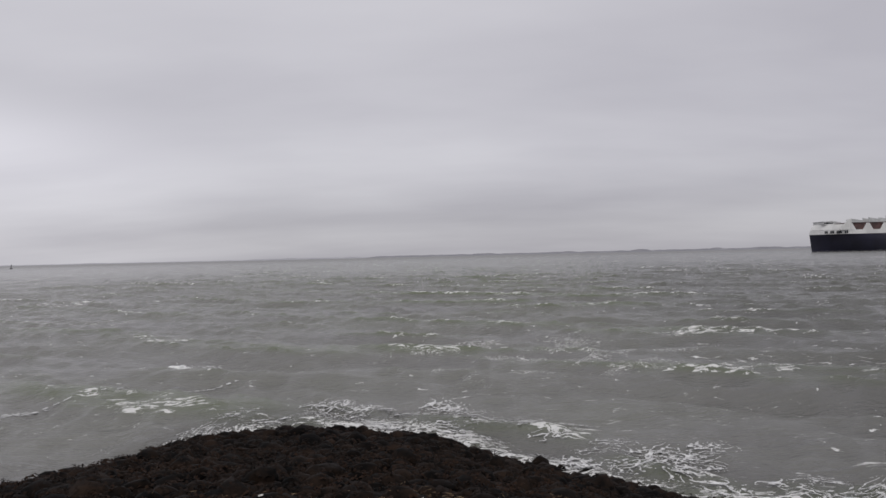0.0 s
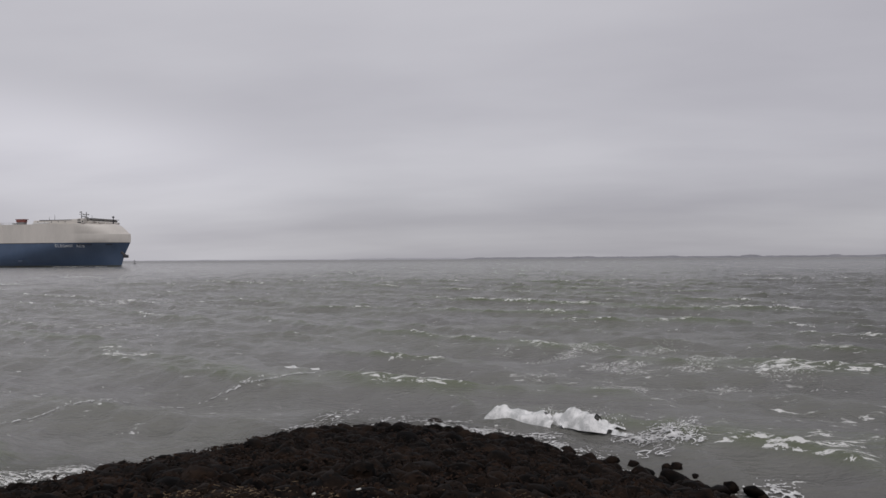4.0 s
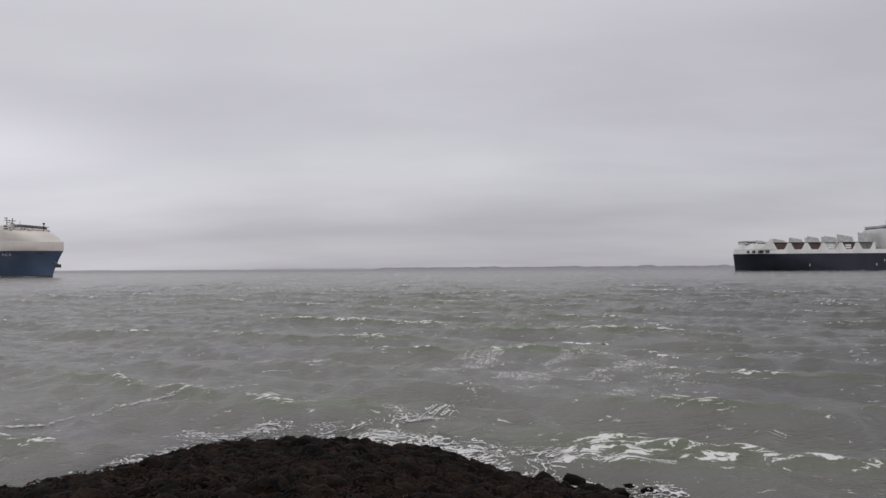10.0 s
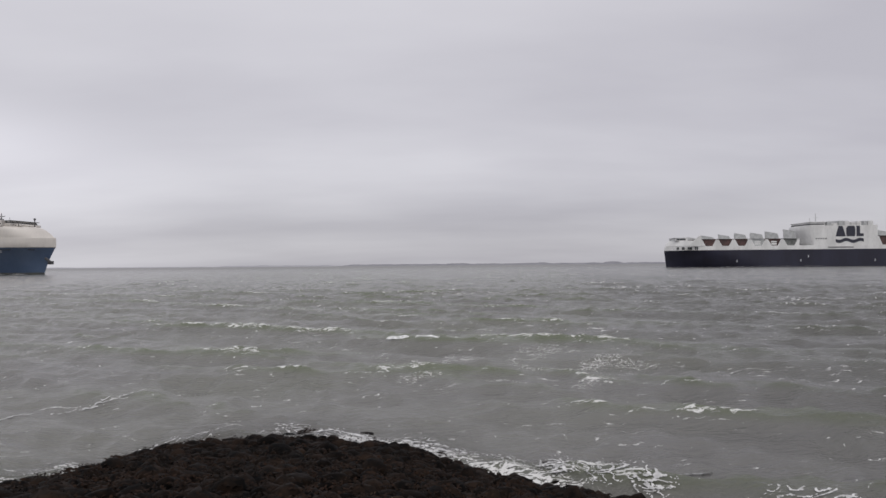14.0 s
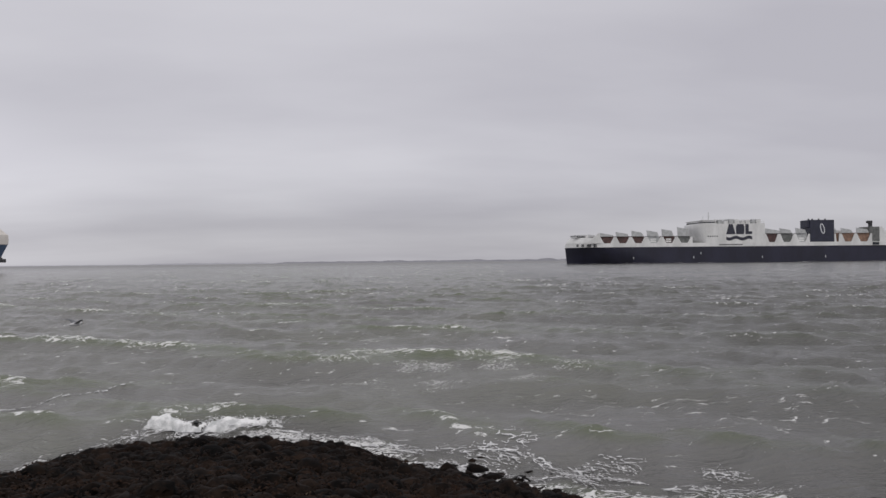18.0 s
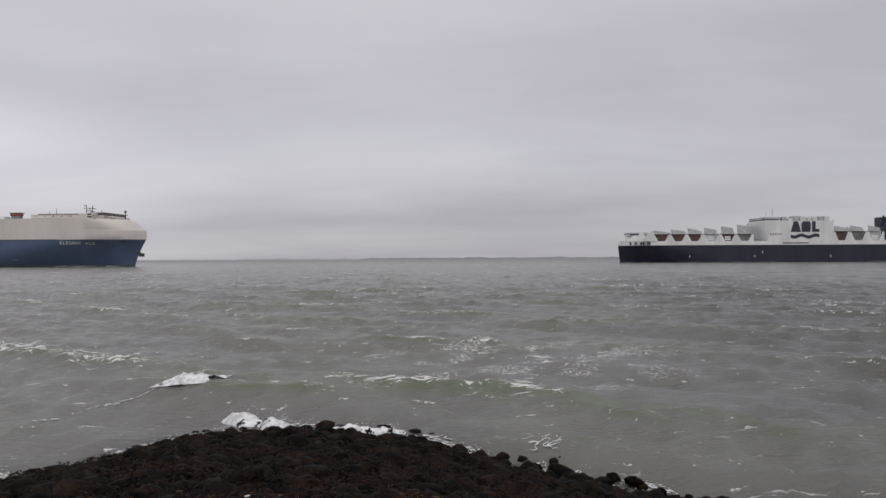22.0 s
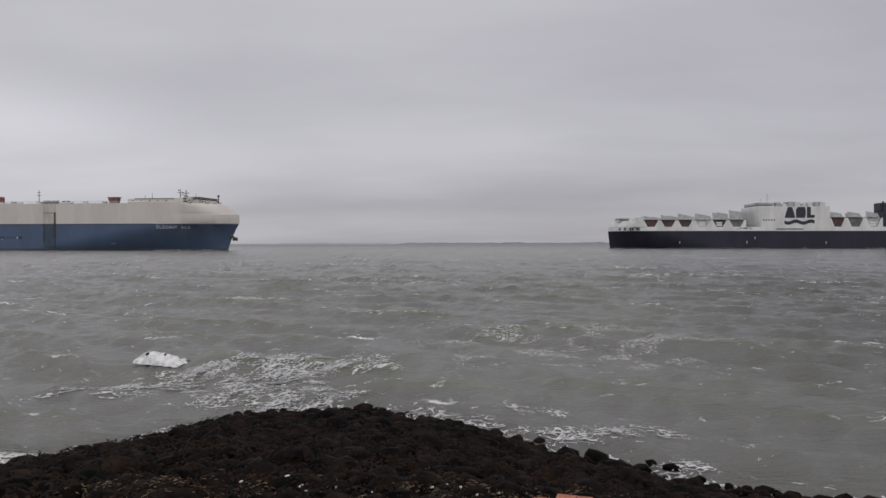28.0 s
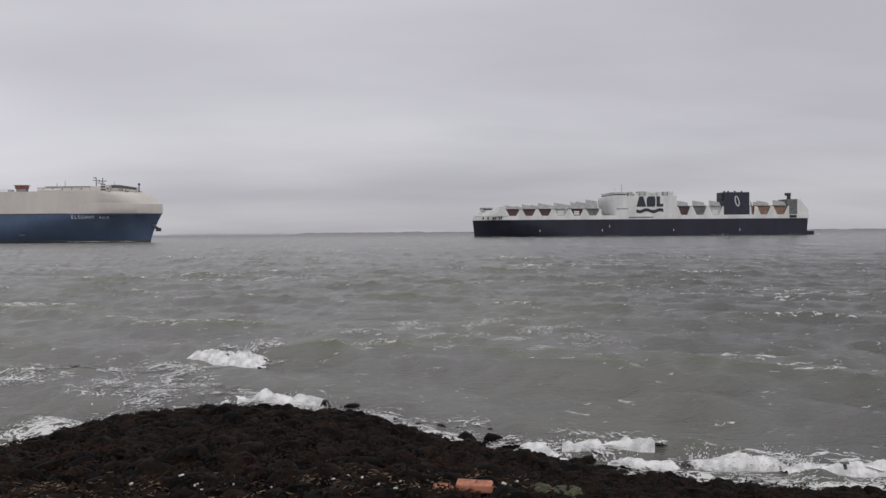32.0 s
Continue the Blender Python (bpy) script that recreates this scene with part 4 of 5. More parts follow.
def lace_field(cx, cy, rx, ry, count, t_up, t_down, seed, turn=10, thick=0.0):
    """Spent foam spread over the water after a wave has broken."""
    rnd = random.Random(seed)
    owner = thing("foam_patch", "spent breaker foam lying as white lace on the water", "foam", "spent foam off the stones")
    for i in range(int(count * 1.7)):
        r, b = rnd.random() ** 0.6, rnd.uniform(0, 6.28)
        scrap(rnd.choice(SHEETS if rnd.random() < thick else LACE), "foam_clump", owner,
              foam_rows(cx + rx * r * math.cos(b), cy + ry * r * math.sin(b), turn + rnd.uniform(-35, 35), t_up + rnd.uniform(-0.2, 0.6), t_down + rnd.uniform(-0.8, 0.5),
                        0.12, (0.3, 1), seed * 100 + i, (-0.04, -0.03)))


def breaker(x0, y0, x1, y1, width, rise, t_up, t_down, go=(-0.25, -0.7), spray=0):
    """A crest that turns white between two moments: it lifts out of the water, runs in and sinks away."""
    ln, turn = math.hypot(x1 - x0, y1 - y0), math.degrees(math.atan2(y1 - y0, x1 - x0))
    seed = x0 * 1.7 + y1
    rnd = random.Random(int(abs(seed) * 1000))
    ob = thing("breaking_wave", "white water tumbling over a breaking wave crest", "wave", "breakers off the stones")
    n = max(1, round(ln / 1.7))
    for i in range(n):
        q = (i + 0.5) / n
        end = 1 - abs(q - 0.5) * 0.5
        o = tagged(part("froth", froth_mesh(ln / n * rnd.uniform(1.15, 1.35), width * rnd.uniform(0.85, 1.15), rise * end * rnd.uniform(0.8, 1.15), seed + i * 2.3), FROTH, ob), kind="stuff")
        o.matrix_basis = pose((q - 0.5) * ln, 0.12 * math.sin(q * 7 + seed), rnd.uniform(-0.03, 0.01), 0, 0, rnd.uniform(-9, 9))
    for i in range(int(ln * 1.3)):
        o = tagged(part("trailing_foam", rnd.choice(SHEETS if i % 2 else LACE), LACY, ob), kind="stuff")
        o.matrix_basis = pose(rnd.uniform(-0.5, 0.5) * ln, rnd.uniform(0.5, 1.3) * max(0.7, width), -0.03 + rnd.uniform(0, 0.03), 0, 0, rnd.uniform(-30, 30))
    if spray:
        tagged(part("spray", spray_mesh(ln, rise * 1.7, spray, int(abs(seed) * 10)), SPRAY, ob, "thrown drops of white spray"), kind="stuff")
    cx, cy, mid = (x0 + x1) / 2, (y0 + y1) / 2, (t_up + t_down) / 2
    low = -rise - 0.75
    along = np.linspace(-0.42, 0.42, 5) * ln
    ca, sa = math.cos(radians(turn)), math.sin(radians(turn))
    rows = []
    up = np.arange(max(0.0, t_up), min(32.0, t_down) + 0.01, 0.25).tolist()
    for t in sorted({0.0, 32.0, t_up - 0.9, t_down + 1.1, min(32.0, t_down), *up}):
        if t < 0 or t > 32:
            continue
        s = max(-2.0, min(2.0, t - mid))
        px, py = cx + go[0] * s, cy + go[1] * s
        if t <= t_up - 0.85 or t >= t_down + 1.05:
            rows.append((t, pose(px, py, low, 0, 0, turn)))
            continue
        # it lies on the water: mean height, and slope along the crest
        h = water_top(px + along * ca, py + along * sa, np.full(5, t))
        slope = float(np.polyfit(along, h, 1)[0])
        rows.append((t, pose(px, py, float(h.mean()) + 0.02 + 0.25 * max(0.0, rise - 0.2), 0, 0, turn) @ Matrix.Rotation(-math.atan(slope) * 0.8, 4, "Y")))
    MOVERS.append((ob, rows))


def build_breakers():
    # head of the revetment, first seconds
    lace_field(-1.2, 18.6, 2.4, 1.0, 16, -1, 2.0, 51)
    lace_field(1.8, 16.8, 1.6, 0.9, 10, -1, 2.6, 52)
    lace_field(4.0, 14.2, 1.4, 0.9, 8, -1, 3.0, 53)
    lace_field(2.4, 16.4, 1.0, 0.7, 8, 3.6, 6.2, 54)
    breaker(-1.3, 18.3, 1.9, 17.0, 0.7, 0.30, 3.4, 4.7, (-0.1, -0.3), spray=260)
    breaker(-10.4, 27.2, -8.8, 27.6, 0.6, 0.12, -0.4, 4.5, (0.1, -0.1))
    # second quarter
    lace_field(-5.4, 18.6, 1.6, 0.6, 8, 7.6, 10.8, 55)
    lace_field(-6.6, 32.0, 1.6, 0.8, 7, 7.0, 10.8, 56)
    lace_field(-0.6, 19.6, 1.0, 0.8, 5, 7.0, 11.0, 57)
    lace_field(3.6, 13.9, 1.8, 0.8, 8, 11.0, 14.0, 58)
    lace_field(5.6, 13.6, 2.2, 0.9, 10, 14.4, 18.0, 59)
    breaker(6.2, 40.8, 9.0, 40.2, 0.6, 0.09, 8.0, 10.0, (-0.4, -0.6))
    breaker(-1.4, 38.9, 1.2, 38.2, 0.6, 0.10, 12.2, 14.6, (-0.4, -0.6))
    breaker(-2.8, 17.1, 0.9, 16.6, 0.5, 0.20, 14.3, 15.8, (-0.1, -0.2), spray=420)
    breaker(0.9, 16.5, 4.4, 14.5, 0.5, 0.18, 14.4, 16.4, (-0.1, -0.2), spray=380)
    # third quarter
    lace_field(3.0, 14.6, 2.6, 1.2, 14, 16.6, 19.4, 60, -40)
    lace_field(-3.3, 18.0, 2.4, 0.6, 12, 17.8, 19.8, 61)
    lace_field(-1.0, 17.6, 2.4, 0.6, 8, 19.6, 21.4, 62)
    lace_field(-9.2, 22.4, 2.0, 0.7, 8, 22.4, 24.4, 63)
    breaker(-4.9, 18.6, -1.9, 17.9, 0.7, 0.22, 16.6, 18.0, (-0.1, -0.2), spray=160)
    breaker(-8.7, 23.1, -6.9, 23.0, 1.3, 0.24, 21.3, 22.7, (-0.4, -0.3))
    breaker(-5.1, 20.6, -2.9, 18.9, 0.9, 0.30, 20.7, 22.4, (-0.8, -1.1), spray=70)
    breaker(-4.4, 18.0, -0.9, 17.1, 0.7, 0.24, 21.5, 22.9, (-0.1, -0.2), spray=160)
    breaker(-8.9, 26.8, -6.2, 23.8, 1.2, 0.44, 23.1, 24.8, (-0.9, -0.6))
    breaker(-6.2, 23.8, -3.3, 19.8, 1.2, 0.46, 23.0, 24.7, (-0.6, -0.6), spray=60)
    breaker(-2.2, 21.4, -0.3, 19.2, 1.0, 0.24, 24.8, 26.2, (-0.4, -0.7), spray=60)
    breaker(-0.4, 19.2, 2.9, 16.9, 1.0, 0.20, 24.9, 26.6, (-0.3, -0.6))
    # spent foam beside the head, late in the clip
    lace_field(-4.2, 19.2, 1.1, 1.5, 24, 23.7, 26.0, 70, -60, 0.9)
    lace_field(-5.6, 21.8, 1.3, 1.4, 26, 23.8, 26.0, 71, -55, 0.9)
    lace_field(-7.4, 24.4, 1.3, 1.2, 22, 23.9, 25.6, 72, -40, 0.9)
    lace_field(-6.8, 21.9, 3.0, 1.9, 46, 24.2, 33, 64, 10, 0.4)
    lace_field(-5.0, 19.4, 2.2, 1.2, 24, 24.4, 33, 65, 10, 0.5)
    lace_field(-4.6, 23.8, 2.2, 2.4, 26, 25.2, 33, 73, 20, 0.3)
    lace_field(0.6, 17.6, 1.8, 0.8, 12, 25.2, 27.6, 74, -40, 0.5)
    lace_field(3.2, 15.2, 1.5, 0.8, 10, 25.4, 28.4, 75, -45, 0.4)
    lace_field(-9.8, 20.6, 2.0, 1.2, 12, 26.4, 34, 66)
    lace_field(-4.2, 26.6, 1.8, 1.0, 7, 28.6, 34, 67, 20)
    lace_field(6.6, 12.4, 1.4, 0.6, 5, 30.5, 31.6, 68)
    lace_field(2.6, 14.6, 1.4, 0.8, 5, 28.8, 31.4, 69, -40)
    breaker(-8.6, 31.8, -6.8, 31.0, 0.5, 0.12, 27.2, 28.7, (-0.3, -0.4))
    breaker(-6.5, 30.9, -4.4, 30.4, 0.5, 0.10, 27.3, 28.9, (-0.3, -0.4))
    breaker(-10.9, 23.9, -9.6, 23.5, 0.9, 0.34, 27.0, 28.6, (-0.2, -0.3))
    breaker(3.0, 13.7, 5.3, 13.0, 0.42, 0.18, 30.5, 31.5, (-0.2, -0.5), spray=50)
    breaker(-6.0, 25.6, -3.2, 24.4, 1.2, 0.36, 31.2, 32.0, (-0.2, -0.3), spray=60)
    breaker(2.6, 13.0, 5.0, 11.6, 0.45, 0.20, 31.3, 32.0, (-0.1, -0.3), spray=220)
    breaker(4.8, 11.8, 8.6, 10.8, 0.50, 0.30, 31.4, 32.0, (-0.1, -0.3), spray=520)
    breaker(-3.4, 17.6, -1.1, 17.3, 0.5, 0.24, 31.3, 32.0, (-0.1, -0.2), spray=160)


make_shapes()
shore_foam()
foam_line()
build_breakers()


# ---------------------------------------------------------------- far shore and buoy
def far_strip(name, az0, az1, dist, base, bumps, mat, label, seed):
    n = int((az1 - az0) * 14)
    front, top, back = [], [], []
    for i in range(n + 1):
        az = az0 + (az1 - az0) * i / n
        a = radians(az)
        h = base * (1 + 0.35 * noise.noise(Vector((az * 1.3, seed, 0))) + 0.18 * noise.noise(Vector((az * 6, seed, 1))))
        for c, w, e in bumps:
            h += e * max(0.0, 1 - abs((az - c) / w) ** 3)
        edge = min(1.0, (az - az0) / 1.2, (az1 - az) / 1.2)
        h = max(0.5, h * max(0.15, edge))
        s, c = math.sin(a), math.cos(a)
        front.append((dist * s, dist * c, -0.5))
        top.append(((dist + 30) * s, (dist + 30) * c, h))
        back.append(((dist + 220) * s, (dist + 220) * c, -0.5))
    v, f = loft([front, top, back])
    tagged(new(name, mesh_of(name, v, f, mat)), label, "far shore", kind="structure")


far_strip("backdrop", -6.4, 46, 4380, 9.5, [(15.0, 0.75, 6), (20.4, 0.45, 5), (3.0, 0.9, 3), (9.2, 1.2, 3), (23.8, 1.4, 3)], FAR_LAND,
          "low hazy wooded shore far across the estuary", 2.0)
far_strip("backdrop", -15.8, -5.6, 4420, 7.0, [(-12.0, 0.6, 2)], FAR_LAND_DIM, "fainter flat shore far across the estuary", 5.0)
far_strip("backdrop", -33, -15.0, 4460, 3.6, [(-26.0, 1.2, 2)], FAR_LAND_DIM, "faint flat shore in the haze", 9.0)
far_strip("backdrop", -66, -32, 4300, 8.5, [(-54.5, 1.2, 9), (-43.1, 0.5, 10), (-38.0, 2.0, 3)], FAR_LAND, "low hazy shore with a wooded hump", 12.0)


def build_buoy():
    a = radians(-30.85)
    b = thing("channel_buoy", "dark conical channel buoy afloat", "buoy", at=pose(900 * math.sin(a), 900 * math.cos(a), 0.2))
    bm = bmesh.new()
    bmesh.ops.create_cone(bm, cap_ends=True, segments=16, radius1=1.3, radius2=1.3, depth=1.2, matrix=Matrix.Translation((0, 0, 0)))
    part("float", bm, DARK_STEEL, b)
    bm = bmesh.new()
    for i in range(4):
        c, s = math.cos(i * 1.571), math.sin(i * 1.571)
        rod(bm, (c, s, 0.5), (c * 0.3, s * 0.3, 3.6), 0.09)
    part("tower", bm, DARK_STEEL, b)
    bm = bmesh.new()
    bmesh.ops.create_cone(bm, cap_ends=True, segments=12, radius1=0.6, radius2=0.05, depth=1.1, matrix=Matrix.Translation((0, 0, 4.1)))
    part("topmark", bm, DARK_STEEL, b)
    return b


BUOY = build_buoy()


# ---------------------------------------------------------------- car carrier
def hull_rows(length, half, levels, n=64):
    """Rows of points round a hull, stern to bow to stern, one row a level: z, aft end, fore end, where the entry starts, its power, aft fullness."""
    rows = []
    for z, x0, x1, xs, p, aft in levels:
        side = []
        for i in range(n + 1):
            q = i / n
            q = q * q * (3 - 2 * q) * 0.5 + q * 0.5
            x = x0 + (x1 - x0) * q
            b = half
            if x > xs:
                b *= max(0.0, 1 - ((x - xs) / (x1 - xs)) ** p)
            run = length * 0.16
            if x < x0 + run:
                b *= aft + (1 - aft) * math.sin((x - x0) / run * math.pi / 2)
            side.append((x, b))
        rows.append([(x, -b, z) for x, b in side] + [(x, b, z) for x, b in side[::-1]])
    return rows


def closed_loft(rows):
    v, f = loft(rows)
    m = len(rows[0])
    f += [(i * m + m - 1, i * m, (i + 1) * m, (i + 1) * m + m - 1) for i in range(len(rows) - 1)]
    f.append(tuple(range((len(rows) - 1) * m, len(rows) * m)))
    return v, f


def words(text, size, mat, m, parent, name="lettering", label=""):
    cu = bpy.data.curves.new(name, "FONT")
    cu.body, cu.size, cu.extrude, cu.align_x = text, size, 0.06, "CENTER"
    ob = bpy.data.objects.new(name, cu)
    scene.collection.objects.link(ob)
    bpy.context.view_layer.update()
    me = bpy.data.meshes.new_from_object(ob.evaluated_get(bpy.context.evaluated_depsgraph_get()))
    bpy.data.objects.remove(ob)
    me.materials.clear()
    me.materials.append(mat)
    o = part(name, me, mat, parent, label)
    o.matrix_basis = m
    return o


def wake(ship, x0, x1, y, slope, width):
    """A ribbon of broken water along the ship's side."""
    n, m = 60, 7
    verts, foam = [], []
    for j in range(m):
        for i in range(n):
            q, v = i / (n - 1), j / (m - 1) * 2 - 1
            x = x0 + (x1 - x0) * q
            verts.append((x, y + slope * (x - x1) + v * width, 0.32 + 0.25 * (1 - v * v) + 0.12 * noise.noise(Vector((x * 0.4, v * 2, y)))))
            foam.append(max(0.0, (1 - abs(v) ** 1.5) * (0.55 + 0.9 * noise.noise(Vector((x * 0.09, y, 0))))))
    faces = [(j * n + i, j * n + i + 1, (j + 1) * n + i + 1, (j + 1) * n + i) for j in range(m - 1) for i in range(n - 1)]
    me = mesh_of("wake_foam", verts, faces, WAKE, True)
    me.attributes.new("foam", "FLOAT", "POINT").data.foreach_set("value", foam)
    part("wake_foam", me, WAKE, ship, "broken white water along the waterline")


CAR_L = 200.0


def car_hull_half(x, z):
    """Half breadth of the blue hull at a place, for things fixed to its side."""
    k = max(0.0, min(1.0, z / 14.3))
    x1 = 193.5 + 6.5 * k ** 1.4
    xs, p = 75 + 83 * k, 1.35 + 1.45 * k
    return 16.1 * (1 - max(0.0, (x - xs) / (x1 - xs)) ** p) if x < x1 else 0.0


def build_car_carrier():
    s = thing("car_carrier", "huge blue and beige car carrier with a rounded bow", "ship")
    L = CAR_L
    lv = []
    for z in (-1.5, 0.0, 1.2, 2.0, 2.8, 5.0, 7.5, 10.0, 12.3, 14.3):
        k = max(0.0, z / 14.3)
        cut = 10.0 * max(0.0, 1 - max(z, 0) / 2.8)
        lv.append((z, cut, 193.5 + 6.5 * k ** 1.4, 75 + 83 * k, 1.35 + 1.45 * k, 0.88 + 0.10 * min(1, k * 1.6)))
    low = [r for r in lv if r[0] <= 1.2]
    v, f = closed_loft(hull_rows(L, 16.1, low))
    part("boot_topping", mesh_of("boot_topping", v, f, BOOT, True), BOOT, s, "dark stained band at the waterline")
    v, f = closed_loft(hull_rows(L, 16.1, [r for r in lv if r[0] >= 1.2]))
    me = mesh_of("lower_hull", v, f, HULL_BLUE, True)
    me.set_sharp_from_angle(angle=radians(40))
    part("lower_hull", me, HULL_BLUE, s, "blue painted lower hull with flared bow")
    up = [(14.3, 0, 200.0, 158, 2.8, 0.98), (14.6, 0, 200.3, 158, 2.9, 0.98), (17.0, 0, 200.4, 160, 3.0, 0.98), (19.1, 0, 200.25, 160, 3.0, 0.98), (19.3, 0, 200.2, 160, 3.0, 0.98), (19.36, 0, 200.0, 160, 3.0, 0.98),
          (19.9, 0, 199.0, 161, 3.1, 0.98), (21.4, 0, 197.2, 163, 3.2, 0.98), (23.2, 0, 194.6, 164, 3.3, 0.98), (24.6, 0, 191.6, 165, 3.4, 0.98),
          (25.3, 0, 188.6, 165, 3.4, 0.98)]
    v, f = closed_loft(hull_rows(L, 16.15, up))
    me = mesh_of("upper_hull", v, f, HULL_BEIGE, True)
    me.set_sharp_from_angle(angle=radians(32))
    part("upper_hull", me, HULL_BEIGE, s, "beige upper hull sides, rounded at the bow")
    part("rubbing_strake", boxed(0.5, 156, -16.26, -16.1, 14.15, 14.42, 0.03), DARK_STEEL, s)
    # openings of the mooring deck, and their shade
    for x0, x1 in ((172.6, 181.5), (188.6, 192.2), (3.0, 9.0)):
        bm = bmesh.new()
        box(bm, x0, x1, -0.12, 0.12, 12.95, 13.95, 0.1)
        y0, y1 = car_hull_half(x0, 13.4), car_hull_half(x1, 13.4)
        a = math.atan2(y0 - y1, x1 - x0)
        o = part("mooring_port", bm, GLASS, s, "dark mooring deck opening")
        o.matrix_basis = Matrix.Translation((x0, -y0, 0)) @ Matrix.Rotation(a, 4, "Z") @ Matrix.Translation((-x0, 0, 0))
    # side ramp, with its dirty plating
    part("ramp_plate", boxed(87.0, 94.4, -16.30, -16.1, 14.6, 25.2, 0.05), RAMP_DIRT, s, "rust-streaked ramp housing on the beige side")
    part("ramp_door", boxed(87.2, 94.2, -16.32, -16.1, 2.2, 14.1, 0.05), RAMP_BLUE, s, "grimy side ramp door on the blue hull")
    for x, z0, z1, mat in ((86.8, 14.6, 25.6, RAMP_DIRT), (94.2, 14.6, 25.6, RAMP_DIRT), (94.0, 2.0, 14.2, RAMP_BLUE), (86.9, 2.0, 14.2, RAMP_BLUE)):
        part("ramp_rail", boxed(x, x + 0.3, -16.40, -16.1, z0, z1, 0.05), mat, s)
    part("ramp_step", boxed(87.2, 94.2, -16.36, -16.2, 20.1, 20.4, 0.03), RUST, s)
    part("rust_streak", boxed(93.5, 94.7, -16.42, -16.2, 14.5, 20.6, 0.03), RUST, s, "dark brown rust run below the ramp hoist")
    part("rust_streak", boxed(93.4, 94.5, -16.42, -16.2, 7.0, 14.5, 0.03), DARK_STEEL, s, "dark grime run on the side ramp")
    part("rust_streak", boxed(86.7, 87.7, -16.41, -16.2, 5.0, 14.5, 0.03), RAMP_GRIME, s, "faint grime run on the side ramp")
    part("ramp_hoist", boxed(85.4, 95.8, -16.3, -10.5, 25.4, 26.2, 0.15), DECK_GREY, s)
    for x in (86.2, 88.6, 91.4, 94.0):
        part("hoist_winch", boxed(x, x + 1.3, -15.8, -13.5, 26.1, 27.0, 0.2), PALE_GREY, s)
    part("pilot_door", boxed(46.8, 48.9, -16.25, -16.08, 6.2, 8.0, 0.1), BOOT, s)
    # row of small plain emblem shapes amidships
    for x0, x1, z0, z1, mat in ((58.8, 61.2, 6.4, 7.6, RAMP_GRIME), (59.5, 60.4, 6.1, 6.5, PALE_GREY), (62.4, 68.6, 6.9, 7.3, RAMP_GRIME), (69.4, 70.4, 6.6, 7.4, PALE_GREY),
                                (70.4, 72.8, 6.5, 7.7, BOOT)):
        part("hull_emblem", boxed(x0, x1, -16.20 - 0.01 * (mat is PALE_GREY), -16.02, z0, z1, 0.02), mat, s, "small plain emblem shape on the blue hull")
    part("overboard_stain", boxed(129.0, 132.5, -15.6, -15.2, 3.4, 4.4, 0.1), RAMP_BLUE, s)
    # deck houses
    house = part("deckhouse", boxed(137, 170, -11.5, 11.5, 25.3, 27.7, 0.35), HULL_BEIGE, s)
    part("deckhouse_roof", boxed(141.5, 166, -11.8, 11.8, 27.7, 27.95, 0.05), DECK_GREY, house, "weathered roof edge of the deckhouse")
    bridge = part("bridge", boxed(166, 181.0, -12.2, 12.2, 25.3, 28.1, 0.5), HULL_BEIGE, s)
    part("bridge_window", boxed(176.0, 181.1, -12.28, 12.28, 27.05, 27.6, 0.1), GLASS, bridge, "dark band of wheelhouse windows")
    wing = part("bridge_wing", boxed(173.0, 178.0, -15.2, 15.2, 25.3, 28.2, 0.25), HULL_BEIGE, s)
    for x, w, z in ((173.4, 2.6, 25.7), (173.4, 2.2, 27.0), (176.6, 0.9, 26.2)):
        part("wing_window", boxed(x, x + w, -15.3, -15.1, z, z + 0.65, 0.1), GLASS, wing)
    part("bridge_roof", boxed(172.5, 182.0, -12.7, 12.7, 28.1, 28.4, 0.08), DECK_GREY, bridge)
    part("fore_step", boxed(180.8, 185.0, -9.5, 9.5, 25.3, 26.6, 0.4), HULL_BEIGE, s)
    part("bow_rail_house", boxed(184.9, 187.2, -5.0, 5.0, 25.3, 26.0, 0.4), HULL_BEIGE, s)
    for x in np.arange(140, 166, 5.2):
        part("porthole", boxed(x, x + 0.6, -11.6, -11.45, 26.4, 27.0, 0.08), GLASS, house)
    for x, y in ((182.0, -9.5), (183.8, -9.5)):
        part("porthole", boxed(x, x + 0.7, y - 0.1, y + 0.1, 25.7, 26.3, 0.08), GLASS, bridge)
    # masts
    bm = bmesh.new()
    rod(bm, (163.6, 0, 27.8), (163.6, 0, 33.2), 0.35, 0.2)
    rod(bm, (161.8, 0, 31.6), (165.6, 0, 31.6), 0.16)
    rod(bm, (167.2, 0, 28.0), (167.2, 0, 32.8), 0.40, 0.25)
    rod(bm, (165.4, -2, 30.2), (165.4, 2, 30.2), 0.2)
    box(bm, 165.0, 169.2, -0.3, 0.3, 31.0, 31.4)
    box(bm, 162.2, 163.4, -0.3, 0.3, 32.6, 33.1)
    box(bm, 166.4, 168.2, -0.8, 0.8, 29.2, 29.8)
    part("radar_mast", bm, DECK_GREY, s)
    bm = bmesh.new()
    rod(bm, (187.4, 0, 24.5), (187.4, 0, 30.0), 0.34, 0.22)
    box(bm, 186.9, 187.9, -0.4, 0.4, 28.9, 29.8)
    part("fore_mast", bm, DARK_STEEL, s)
    bm = bmesh.new()
    rod(bm, (71.8, 0, 25.4), (71.8, 0, 33.6), 0.3, 0.18)
    rod(bm, (70.4, 0, 30.8), (73.2, 0, 30.8), 0.15)
    rod(bm, (70.6, 0, 32.4), (73.0, 0, 32.4), 0.12)
    part("signal_mast", bm, DECK_GREY, s)
